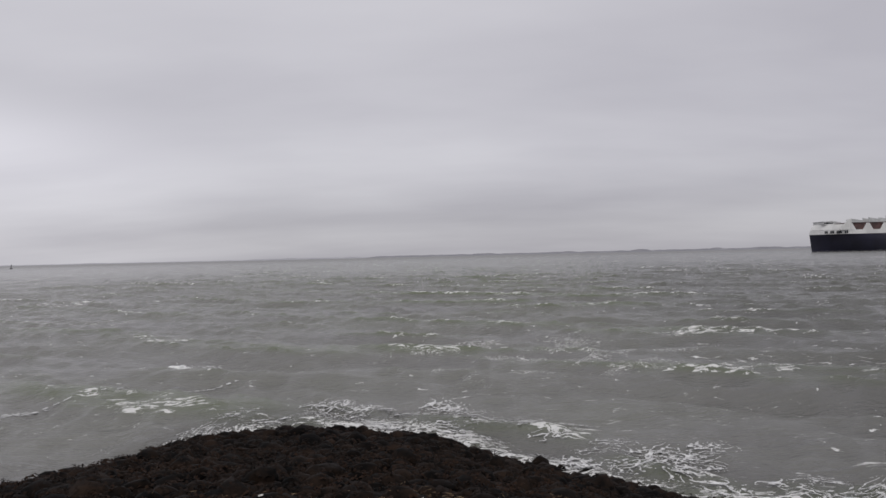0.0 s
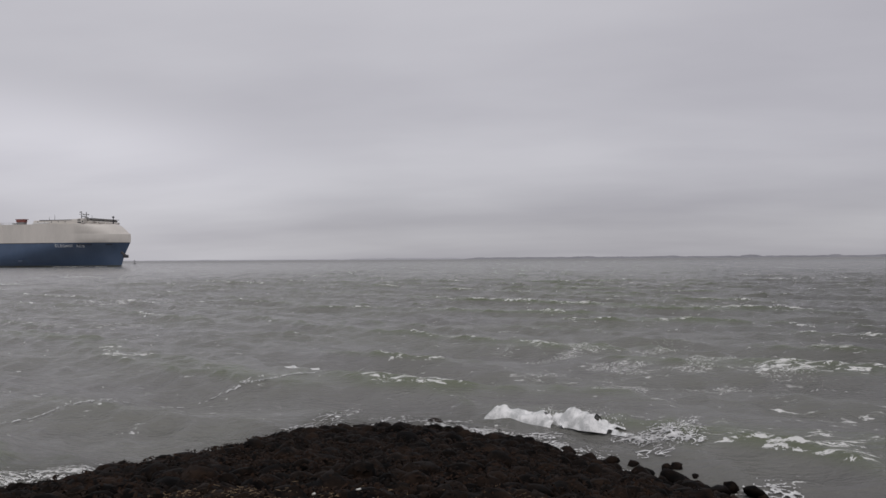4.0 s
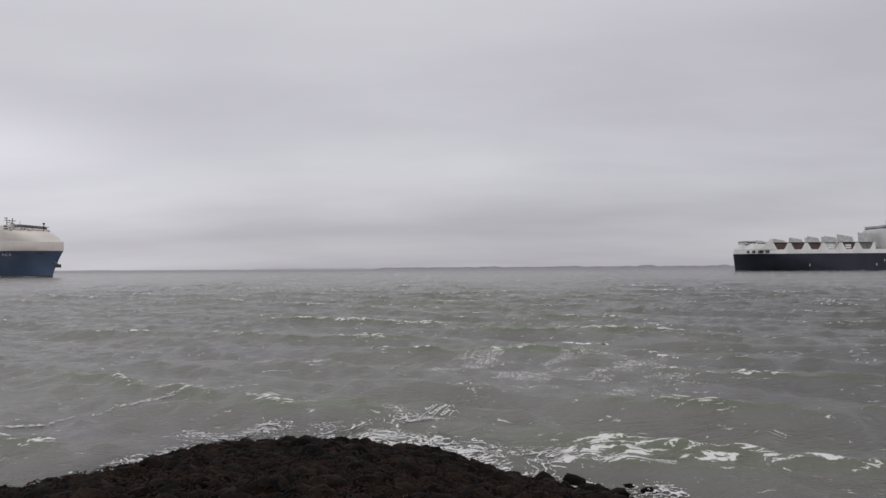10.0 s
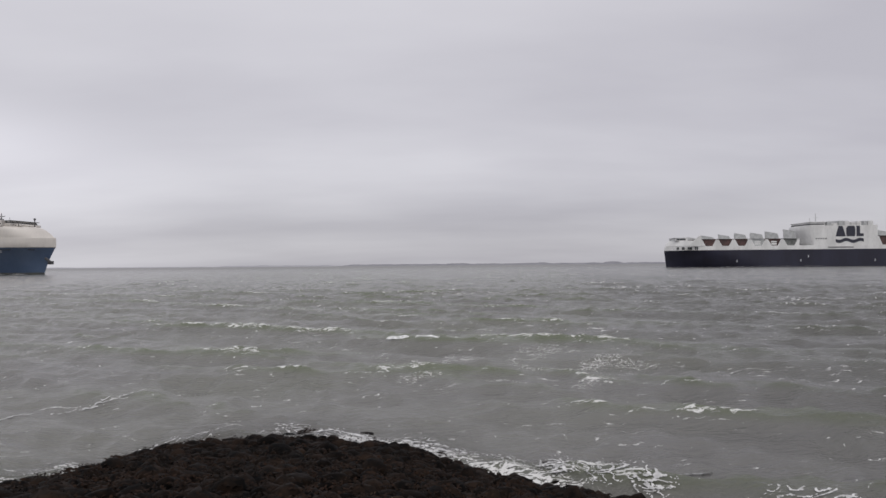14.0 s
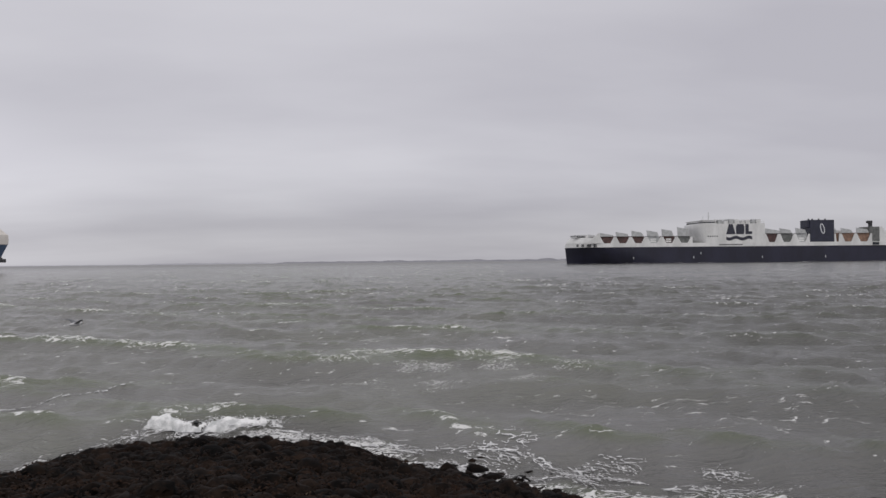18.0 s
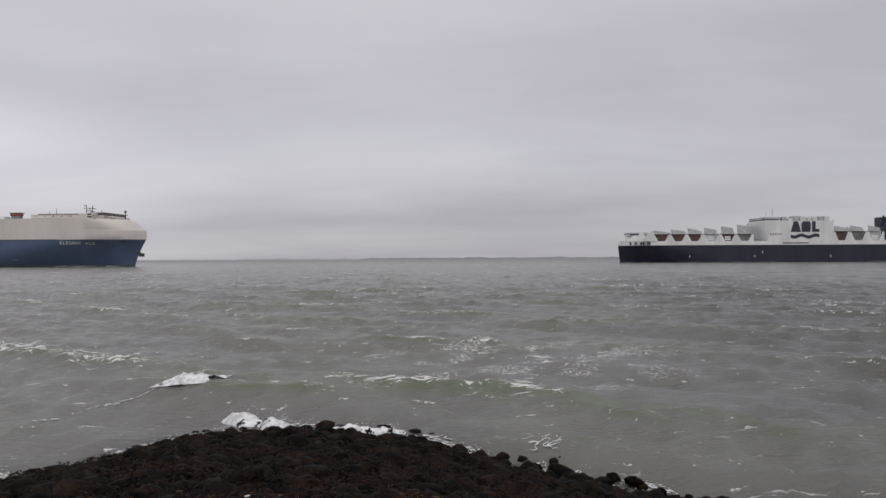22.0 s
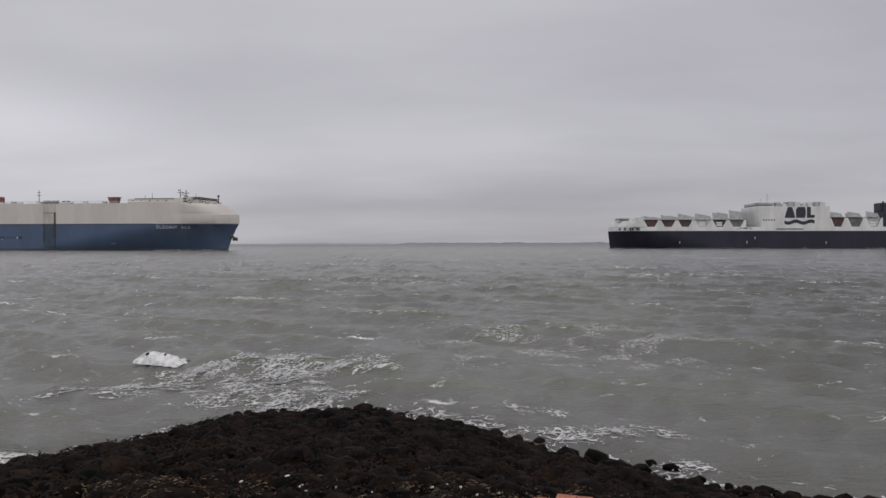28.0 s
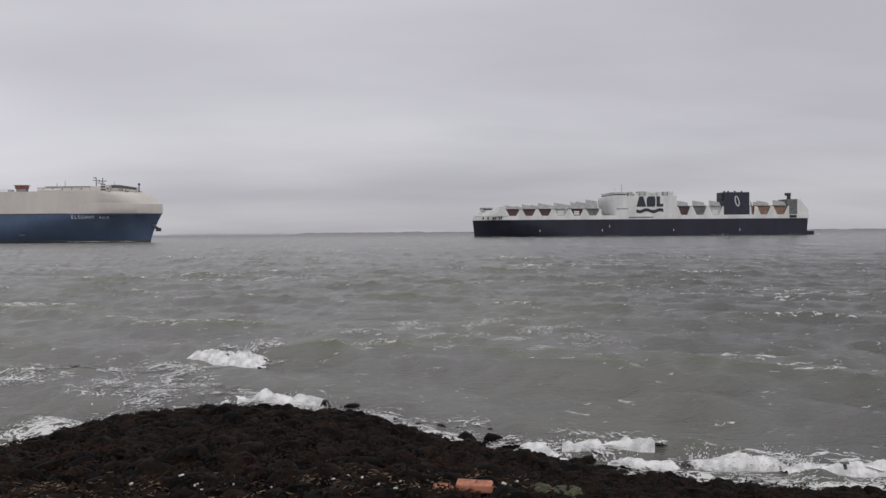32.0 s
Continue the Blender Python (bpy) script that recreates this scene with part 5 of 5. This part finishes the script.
    for x, y, z0, z1 in ((151, -9, 27.9, 31.0), (146, -8, 27.9, 29.8), (9.0, -9, 25.4, 28.6), (176.5, -6, 28.3, 30.4), (182.5, -3, 26.5, 28.4), (185.5, 3, 25.9, 27.8)):
        bm = bmesh.new()
        rod(bm, (x, y, z0), (x, y, z1), 0.14, 0.08)
        part("aerial", bm, DARK_STEEL, s)
    # funnel, abaft a white casing
    funnel = part("funnel", boxed(36.6, 45.6, -4.0, 4.0, 26.6, 30.2, 0.5), SHIP_ORANGE, s, "orange-red funnel")
    part("funnel_base", boxed(33.0, 48.0, -12.0, 6.0, 25.3, 26.7, 0.2), SHIP_WHITE, s)
    for x in (40.4, 42.2, 43.6):
        bm = bmesh.new()
        rod(bm, (x, -1.5, 30.0), (x, -1.5, 31.4), 0.55)
        part("exhaust_pipe", bm, SHIP_ORANGE if x < 43 else DARK_STEEL, funnel)
    bm = bmesh.new()
    rod(bm, (46.4, -13.4, 25.3), (46.4, -13.4, 31.0), 0.30, 0.2)
    box(bm, 45.8, 47.0, -14.0, -12.8, 29.2, 30.2)
    part("funnel_mast", bm, DECK_GREY, s)
    # lifeboat and rescue gear
    for x0, x1, z1, w in ((127.3, 133.6, 28.2, 5.0),):
        boat = part("rescue_boat", boxed(x0, x1, -15.6, -15.6 + w * 0.6, 26.6, z1, 0.5), SHIP_ORANGE, s, "orange-red covered rescue boat")
        part("boat_davit", boxed(x0 + 0.6, x1 - 0.6, -15.4, -12.6, 25.4, 26.9, 0.1), DECK_GREY, s)
        part("boat_canopy", boxed(x0 - 0.4, x1 + 0.4, -15.8, -12.2, 28.15, 28.5, 0.1), SHIP_ORANGE, boat)
    part("raft_rack", boxed(139.6, 152.0, -15.5, -13.8, 25.6, 26.3, 0.2), SHIP_WHITE, s, "long white raft rack on the deck edge")
    raft = part("raft_rack", boxed(96.2, 104.8, -15.6, -13.6, 25.4, 26.5, 0.25), SHIP_WHITE, s, "white raft rack with dark canisters")
    for x in (98.6, 101.4):
        part("raft_canister", boxed(x, x + 1.8, -15.75, -14.2, 26.2, 26.7, 0.2), DARK_STEEL, raft)
    # vents and small deck gear
    rnd = random.Random(2)
    for x in (2.0, 4.0, 6.0, 18.0, 20.5, 26.0, 29.0, 54, 62, 66, 80, 110, 122):
        h, w = rnd.uniform(0.5, 1.3), rnd.uniform(1.0, 3.0)
        bm = bmesh.new()
        y = rnd.uniform(-15.2, -11)
        box(bm, x, x + w, y, y + rnd.uniform(1.2, 2.2), 25.4, 25.4 + h, 0.1)
        box(bm, x - 0.2, x + w + 0.2, y - 0.2, y + 1.6, 25.4 + h, 25.6 + h, 0.05)
        part("deck_vent", bm, rnd.choice((DECK_GREY, SHIP_WHITE, PALE_GREY)), s)
    for x0, x1 in ((49, 84), (106, 126)):
        bm = bmesh.new()
        for x in np.arange(x0, x1 + 0.1, 2.0):
            rod(bm, (x, -15.8, 25.4), (x, -15.8, 26.5), 0.05, sides=5)
        for z in (25.95, 26.5):
            rod(bm, (x0, -15.8, z), (x1, -15.8, z), 0.05, sides=5)
        part("railing", bm, PALE_GREY, s)
    # anchor at the bow
    bm = bmesh.new()
    rod(bm, (195.4, -2.2, 8.6), (198.8, -3.2, 6.8), 0.85, 0.7)
    box(bm, 198.0, 200.2, -4.6, -1.8, 5.4, 7.2, 0.3)
    part("anchor", bm, DARK_STEEL, s)
    # name at the bow
    x = 158.0
    for ch in "ELEGANT ACE":
        if ch == " ":
            x += 1.7
            continue
        lo, hi, ahead = car_hull_half(x, 11.8), car_hull_half(x, 13.6), car_hull_half(x + 1.0, 12.6)
        here = car_hull_half(x, 12.6)
        along, rise = Vector((1.0, here - ahead, 0)).normalized(), Vector((0, lo - hi, 1.8)).normalized()
        face = along.cross(rise).normalized()
        m = Matrix((along, face.cross(along), face)).transposed().to_4x4()
        m.translation = Vector((x, -lo, 11.8)) + face * 0.10
        words(ch, 2.5, LETTER, m, s, "letter", "white ship name letter on the bow")
        x += 1.75
    s.scale = (1, 1, 1.09)
    wake(s, 150, 199, -5.6, 0.26, 1.8)
    wake(s, -14, 40, -15.0, 0.0, 2.4)
    return s


CAR_CARRIER = build_car_carrier()


# ---------------------------------------------------------------- container and vehicle ship
def build_container_ship():
    """Bow at x = 0, stern at x = -291; the side towards the shore is y > 0 here."""
    s = thing("container_ship", "long navy and white container ship with a dark funnel", "ship")
    L, H = 291.0, 18.8
    lv = []
    for z in (-1.5, 0.0, 1.5, 4.0, 8.0, 11.5, 14.4):
        k = max(0.0, z / 14.4)
        lv.append((z, 1.0 * (1 - k), L - 1.6 * (1 - k), 205 + 45 * k, 2.0 + 1.2 * k, 0.9))

    def shifted(rows):
        return [[(x - L, y, z) for x, y, z in r] for r in rows]

    v, f = closed_loft(shifted(hull_rows(L, H, lv)))
    me = mesh_of("hull", v, f, NAVY, True)
    me.set_sharp_from_angle(angle=radians(30))
    part("hull", me, NAVY, s, "dark navy hull with a nearly upright stem")
    up = [(14.4, 0, L, 250, 3.2, 0.97), (16.0, 0, L - 0.2, 250, 3.2, 0.97), (17.8, 0, L - 0.6, 250, 3.2, 0.97)]
    v, f = closed_loft(shifted(hull_rows(L, H + 0.05, up)))
    me = mesh_of("bulwark", v, f, SHIP_WHITE, True)
    me.set_sharp_from_angle(angle=radians(30))
    part("bulwark", me, SHIP_WHITE, s, "white bulwark strake above the navy hull")
    # forecastle
    fc = [(18.0, 0, L - 0.8, 252, 3.2, 1.0), (21.0, 0, L - 2.4, 252, 3.0, 1.0), (22.6, 0, L - 4.2, 252, 3.0, 1.0)]
    rows = []
    for z, x0, x1, xs, p, aft in fc:
        side = [(x, (H - 0.4) * max(0.0, 1 - max(0.0, (x - xs) / (x1 - xs)) ** p)) for x in np.linspace(272 - (z - 18) * 1.0, x1, 22)]
        rows.append([(x - L, -b, z) for x, b in side] + [(x - L, b, z) for x, b in side[::-1]])
    v, f = closed_loft(rows)
    me = mesh_of("forecastle", v, f, SHIP_WHITE, True)
    me.set_sharp_from_angle(angle=radians(30))
    part("forecastle", me, SHIP_WHITE, s)
    fore = part("fore_house", boxed(-16.5, -7.5, -9, 9, 22.5, 24.8, 0.4), SHIP_WHITE, s)
    part("fore_house_window", boxed(-15.8, -8.0, 8.9, 9.12, 23.2, 24.3, 0.1), GLASS, fore)
    part("fore_roof", boxed(-17.2, -7.0, -9.4, 9.4, 24.8, 25.3, 0.1), PALE_GREY, fore)
    for x in (-7.2, -11.0, -15.2, -17.0, -20.5, -22.0):
        part("fairlead", boxed(x - 0.9, x + 0.1, 8.0 + min(10.2, -x * 0.5), 18.9 - max(0, 12 + x) * 0.75, 14.9, 17.2, 0.1), GLASS, s)
    # zigzag bulwarks: white teeth, bays between them, sloping guides above
    side = 18.55

    def bay(x0, x1, z_top, mat, open_top=23.2, guide=True, kind=0):
        w = x1 - x0
        for sy in (1, -1):
            part("bulwark_tooth", plate([(x0 - 0.9, 17.8), (x0 + w * 0.27, 17.8), (x0 + 0.3, open_top), (x0 - 0.9, open_top)], sy * (side - 0.5), sy * side), SHIP_WHITE, s)
            part("bulwark_tooth", plate([(x1 - w * 0.27, 17.8), (x1 + 0.9, 17.8), (x1 + 0.9, open_top), (x1 - 0.3, open_top)], sy * (side - 0.5), sy * side), SHIP_WHITE, s)
            if guide:
                part("cell_guide", plate([(x0 + 1.6, open_top + 0.5), (x1 - 0.5, open_top + 0.5), (x1 - 0.1, z_top), (x0 + 3.0, z_top - 1.6)], sy * (side - 1.2), sy * (side - 0.7)),
                     PALE_GREY, s, "pale sloping cell guide plate")
        bm = bmesh.new()
        box(bm, x0 + 0.6, x1 - 0.6, -side + 1.8, side - 1.8, 17.8, open_top + 0.7, 0.1)
        part("cargo_block", bm, mat, s)
        if kind == 1:
            for z in (18.6, 20.4):
                part("stowed_container", boxed(x0 + w * 0.3, x1 - w * 0.3, side - 1.9, side - 1.55, z, z + 1.3, 0.05), SHIP_WHITE, s)

    bays = [(-38.5, -26.2, 26.8, BOX_RED, 0), (-52.3, -40.1, 27.6, BOX_RED, 0), (-65.9, -53.9, 28.6, BOX_RED, 0), (-80.0, -67.5, 28.8, PALE_GREY, 1),
            (-93.2, -81.6, 29.4, BOX_RED, 1), (-107.4, -94.8, 31.4, BOX_GREY, 0),
            (-186.2, -174.8, 30.0, BOX_RED, 0), (-200.7, -187.8, 30.0, BOX_GREY, 0), (-214.4, -202.3, 30.2, PALE_GREY, 1),
            (-243.0, -239.0, 29.6, BOX_BROWN, 0), (-257.3, -244.6, 29.8, BOX_BROWN, 0), (-272.4, -258.9, 30.2, BOX_BROWN, 0)]
    for x0, x1, zt, mat, kind in bays:
        bay(x0, x1, zt, mat, 23.2 if x0 > -170 else 25.0, kind=kind)
    for sy in (1, -1):
        part("fore_guide", plate([(-26.2, 17.8), (-15.5, 17.8), (-19.5, 22.2), (-24.6, 26.8), (-26.2, 26.2)], sy * (side - 1.0), sy * (side - 0.4)), SHIP_WHITE, s)
    # accommodation block
    acc = [(-174.1, 17.8), (-120.5, 17.8), (-120.5, 34.2), (-174.1, 34.4)]
    bm = plate(acc, -side, side)
    block = part("accommodation", bm, SHIP_WHITE, s, "tall white accommodation block")
    rows = []
    for z, deep in ((17.8, 2.6), (20.0, 4.8), (23.0, 7.0), (26.5, 8.6), (30.0, 9.2), (33.0, 8.8), (34.1, 8.0)):
        rows.append([(-120.9 + deep * math.cos(q), (side - 0.1) * math.sin(q), z) for q in np.linspace(-math.pi / 2, math.pi / 2, 25)])
    v, f = closed_loft(rows)
    me = mesh_of("rounded_front", v, f, SHIP_WHITE, True)
    me.set_sharp_from_angle(angle=radians(40))
    part("rounded_front", me, SHIP_WHITE, s, "rounded white front of the accommodation block")
    wheel = part("wheelhouse", boxed(-131.0, -118.4, -16.5, 16.5, 34.0, 37.0, 0.5), SHIP_WHITE, s)
    part("wheelhouse_window", boxed(-130.2, -118.2, -16.65, 16.65, 35.0, 36.0, 0.15), GLASS, wheel)
    part("wheelhouse_roof", boxed(-131.6, -117.8, -17.0, 17.0, 37.0, 37.6, 0.2), SHIP_WHITE, wheel)
    bm = bmesh.new()
    rod(bm, (-131.5, 0, 38.0), (-131.5, 0, 45.6), 0.4, 0.25)
    rod(bm, (-133.2, 0, 42.0), (-129.8, 0, 42.0), 0.16)
    rod(bm, (-124.5, 4, 38.2), (-124.5, 4, 41.6), 0.2)
    part("radar_mast", bm, PALE_GREY, s)
    rnd = random.Random(6)
    for x in np.arange(-171, -131, 5.0):
        h = rnd.uniform(1.8, 4.2)
        part("roof_house", boxed(x, x + rnd.uniform(2.8, 4.6), 6, 17.5, 34.3, 34.3 + h, 0.2), rnd.choice((PALE_GREY, SHIP_WHITE)), s)
    bm = bmesh.new()
    for x in np.arange(-173.5, -131, 2.4):
        rod(bm, (x, 18.2, 34.3), (x, 18.2, 36.0), 0.07, sides=5)
        rod(bm, (x, 12.0, 37.0), (x + 2.0, 13.5, 38.6), 0.10, sides=5)
    rod(bm, (-173.5, 18.2, 36.0), (-131.5, 18.2, 36.0), 0.07, sides=5)
    part("roof_railing", bm, PALE_GREY, s)
    for x in np.arange(-131.0, -122.5, 2.0):
        part("cabin_window", boxed(x, x + 1.1, side - 0.02, side + 0.10, 22.8, 23.8, 0.08), GLASS, block)
    part("pilot_shelf", boxed(-153.4, -132, side - 0.1, side + 0.35, 15.3, 16.5, 0.1), DECK_GREY, s, "grey shell door under the emblem")
    # emblem: three plain blocks over a wavy band
    for sy in (1,):
        y0, y1 = side - 0.02, side + 0.12
        for e in ([(-138.6, 25.0), (-147.2, 25.0), (-144.6, 33.8), (-141.2, 33.8)], [(-147.9, 25.0), (-154.6, 25.0), (-155.2, 27.2), (-155.2, 31.8), (-154.4, 33.8), (-149.0, 33.8), (-147.6, 31.8), (-147.6, 27.2)],
                  [(-156.2, 25.0), (-162.2, 25.0), (-162.2, 27.4), (-159.2, 27.4), (-159.2, 33.8), (-156.2, 33.8)]):
            part("emblem_block", plate(e, y0, y1), EMBLEM, block, "plain dark emblem block")
        xs = np.linspace(-138.6, -162.2, 30)
        top = [(x, 22.9 + 0.8 * math.sin((x + 138.6) * 0.53)) for x in xs]
        part("emblem_wave", plate(top + [(x, z - 2.7) for x, z in top[::-1]], y0, y1), EMBLEM, block, "plain dark wavy band")
    # funnel
    funnel = part("funnel", boxed(-237.9, -215.4, 3.5, side + 0.4, 17.7, 37.2, 0.5), FUNNEL_NAVY, s, "dark navy box funnel")
    part("funnel_fin", boxed(-215.6, -213.4, 8.5, side - 0.6, 30.6, 37.0, 0.4), FUNNEL_NAVY, funnel)
    for x in (-235, -229, -223, -219.5):
        bm = bmesh.new()
        rod(bm, (x, 10, 37.0), (x, 10, 38.6), 0.8, 0.7, 12)
        part("exhaust_pipe", bm, DARK_STEEL, funnel)
    pts = [(-226.8 + 2.0 * math.cos(a) + 0.9 * math.sin(a), 29.4 + 4.6 * math.sin(a)) for a in np.linspace(0, 6.28, 24, endpoint=False)]
    ring_in = [(-226.8 + 1.2 * math.cos(a) + 0.8 * math.sin(a), 29.4 + 3.7 * math.sin(a)) for a in np.linspace(0, 6.28, 24, endpoint=False)]
    v = [(x, side + 0.56, z) for x, z in pts] + [(x, side + 0.56, z) for x, z in ring_in] + [(x, side + 0.40, z) for x, z in pts] + [(x, side + 0.40, z) for x, z in ring_in]
    f = [(i, (i + 1) % 24, 24 + (i + 1) % 24, 24 + i) for i in range(24)] + [(48 + i, i, (i + 1) % 24, 48 + (i + 1) % 24) for i in range(24)]
    part("funnel_emblem", (v, f), LETTER, funnel, "plain white oval emblem")
    # stern gear
    part("stern_house", boxed(-281.5, -272.0, 2, 17.5, 17.8, 31.0, 0.4), BOX_GREY, s)
    part("stern_bulwark", plate([(-291.0, 17.6), (-281.0, 17.6), (-281.0, 30.6), (-283.4, 30.6), (-291.0, 21.6)], side - 3.0, side - 0.8), SHIP_WHITE, s)
    part("stern_ramp", plate([(-290.2, 19.0), (-287.6, 19.0), (-281.4, 29.8), (-283.6, 30.6)], -9.0, side - 3.4), BOX_BROWN, s, "folded stern ramp")
    part("stern_vent", boxed(-277.8, -275.6, 10, 13, 31.0, 35.0, 0.3), DARK_STEEL, s)
    part("stern_vent_hood", boxed(-277.9, -273.8, 9.8, 13.2, 34.2, 36.6, 0.4), DARK_STEEL, s)
    part("stern_mooring_port", boxed(-279.8, -273.6, side - 0.2, side + 0.36, 14.9, 17.3, 0.1), GLASS, s)
    part("stern_sponson", boxed(-298.5, -288.0, -14, 14, 0.0, 3.4, 0.5), NAVY, s)
    bm = bmesh.new()
    rod(bm, (-288.8, 12, 21.0), (-288.8, 12, 27.4), 0.2)
    rod(bm, (-286.0, 14, 24.0), (-286.0, 14, 32.0), 0.15)
    part("stern_mast", bm, PALE_GREY, s)
    wake(s, -130, 3, 17.0, -0.05, 2.6)
    wake(s, -300, -200, 18.4, 0.0, 2.4)
    # draught marks and tug marks
    for x, z in ((-55.6, 4.0), (-109.2, 4.2), (-115.6, 7.6), (-171.4, 4.0), (-229.6, 4.0)):
        part("tug_mark", boxed(x, x + 0.5, H - 0.02, H + 0.10, z, z + 2.0, 0.02), LETTER, s)
    return s


CONTAINER_SHIP = build_container_ship()


# ---------------------------------------------------------------- gulls
def build_gull(label):
    g = thing("gull", label, "bird", "gulls over the water")
    bm = bmesh.new()
    bmesh.ops.create_uvsphere(bm, u_segments=14, v_segments=10, radius=1.0, matrix=Matrix.LocRotScale((0, 0, 0), None, (0.24, 0.075, 0.075)))
    bmesh.ops.create_uvsphere(bm, u_segments=10, v_segments=8, radius=0.055, matrix=Matrix.Translation((0.25, 0, 0.035)))
    part("body", bm, GULL_WHITE, g)
    bm = bmesh.new()
    rod(bm, (0.29, 0, 0.03), (0.36, 0, 0.02), 0.016, 0.004, 6)
    part("beak", bm, STRAW, g)
    bm = plate([(-0.20, -0.008), (-0.42, -0.012), (-0.42, 0.012), (-0.20, 0.012)], -0.06, 0.06)
    part("tail", bm, GULL_WHITE, g)
    wings = []
    for sy in (1, -1):
        rows = []
        for q in np.linspace(0, 1, 7):
            y = sy * (0.03 + 0.60 * q)
            back = 0.02 - 0.20 * max(0, q - 0.42) * 1.5 + 0.10 * min(q, 0.42)
            ch = 0.17 * (1 - q ** 2.2) + 0.012
            z = 0.10 * math.sin(q * 2.3)
            rows.append([(back + ch * 0.55, y, z), (back + ch * 0.1, y, z + 0.022 * (1 - q)), (back - ch * 0.7, y, z - 0.006), (back, y, z - 0.014)])
        v, f = loft([r + [r[0]] for r in rows])
        w = part("wing", mesh_of("wing", v, f, GULL_GREY, True), GULL_GREY, g)
        wings.append((w, sy))
    return g, wings


GULLS = [build_gull("grey and white gull gliding low past the ship"), build_gull("small grey gull skimming the waves")]


# ---------------------------------------------------------------- all that moves
def motions():
    walk(SEA, [(t, pose(DRIFT[0] * t, DRIFT[1] * t, 0)) for t in range(0, 33)])
    # car carrier: bow position, heading, speed
    bx, by, ux, uy, v = -281.75, 434.64, 0.99479, -0.10194, 5.173
    turn = math.degrees(math.atan2(uy, ux))
    rows = []
    for t in range(0, 33):
        d = v * t - 200.0
        rows.append((t, pose(bx + ux * d, by + uy * d, 0.0, 0.25 * math.sin(t * 0.5), 0.08 * math.sin(t * 0.7), turn)))
    walk(CAR_CARRIER, rows)
    bx, by, ux, uy, v = 309.70, 620.22, -0.99945, 0.03309, 7.0185
    turn = math.degrees(math.atan2(uy, ux))
    rows = []
    for t in range(0, 33):
        rows.append((t, pose(bx + ux * v * t, by + uy * v * t, 0.0, 0.2 * math.sin(t * 0.45 + 1), 0.06 * math.sin(t * 0.6), turn)))
    walk(CONTAINER_SHIP, rows)
    walk(BUOY, [(t, pose(900 * math.sin(radians(-30.85)), 900 * math.cos(radians(-30.85)), 0.2 + 0.12 * math.sin(t * 1.3), 4 * math.sin(t), 3 * math.cos(t * 0.8), 0))
                for t in range(0, 33)])
    # gulls: seconds, x, y, z at two moments; straight flight, wings beating
    for (g, wings), (t0, p0, t1, p1, beat, ph) in zip(GULLS, (
            (24.5, (-16.0, 28.9, 6.32), 25.0, (-11.3, 31.4, 4.99), 0.5, 0.2), (19.0, (-3.6, 39.8, 1.28), 22.0, (17.6, 71.6, 2.86), 0.6, 0.0))):
        a, b = Vector(p0), Vector(p1)
        speed = (b - a) / (t1 - t0)
        turn = math.degrees(math.atan2(speed.y, speed.x))
        rows = []
        for t in (0.0, t0 - 3, t0, t1, t1 + 0.35, t1 + 3, 32.0):
            p = a + speed * (t - t0)
            z = p.z if t0 <= t <= t1 + 0.4 else (a.z + 0.6 * min(3, t0 - t) if t < t0 else max(3.2, b.z))
            rows.append((t, pose(p.x, p.y, z, 0, 0, turn)))
        walk(g, rows)
        for w, sy in wings:
            wr = [(0.0, pose(0, 0, 0))]
            for i in range(int((t1 - t0 + 2.0) / (beat / 4))):
                t = t0 - 1.0 + i * beat / 4
                wr.append((t, pose(0, 0, 0.02, sy * (10 + 34 * math.sin(6.283 * t / beat + ph)), 0, 0)))
            wr.append((32.0, pose(0, 0, 0)))
            walk(w, wr)
    for ob, rows in MOVERS:
        walk(ob, rows)


motions()
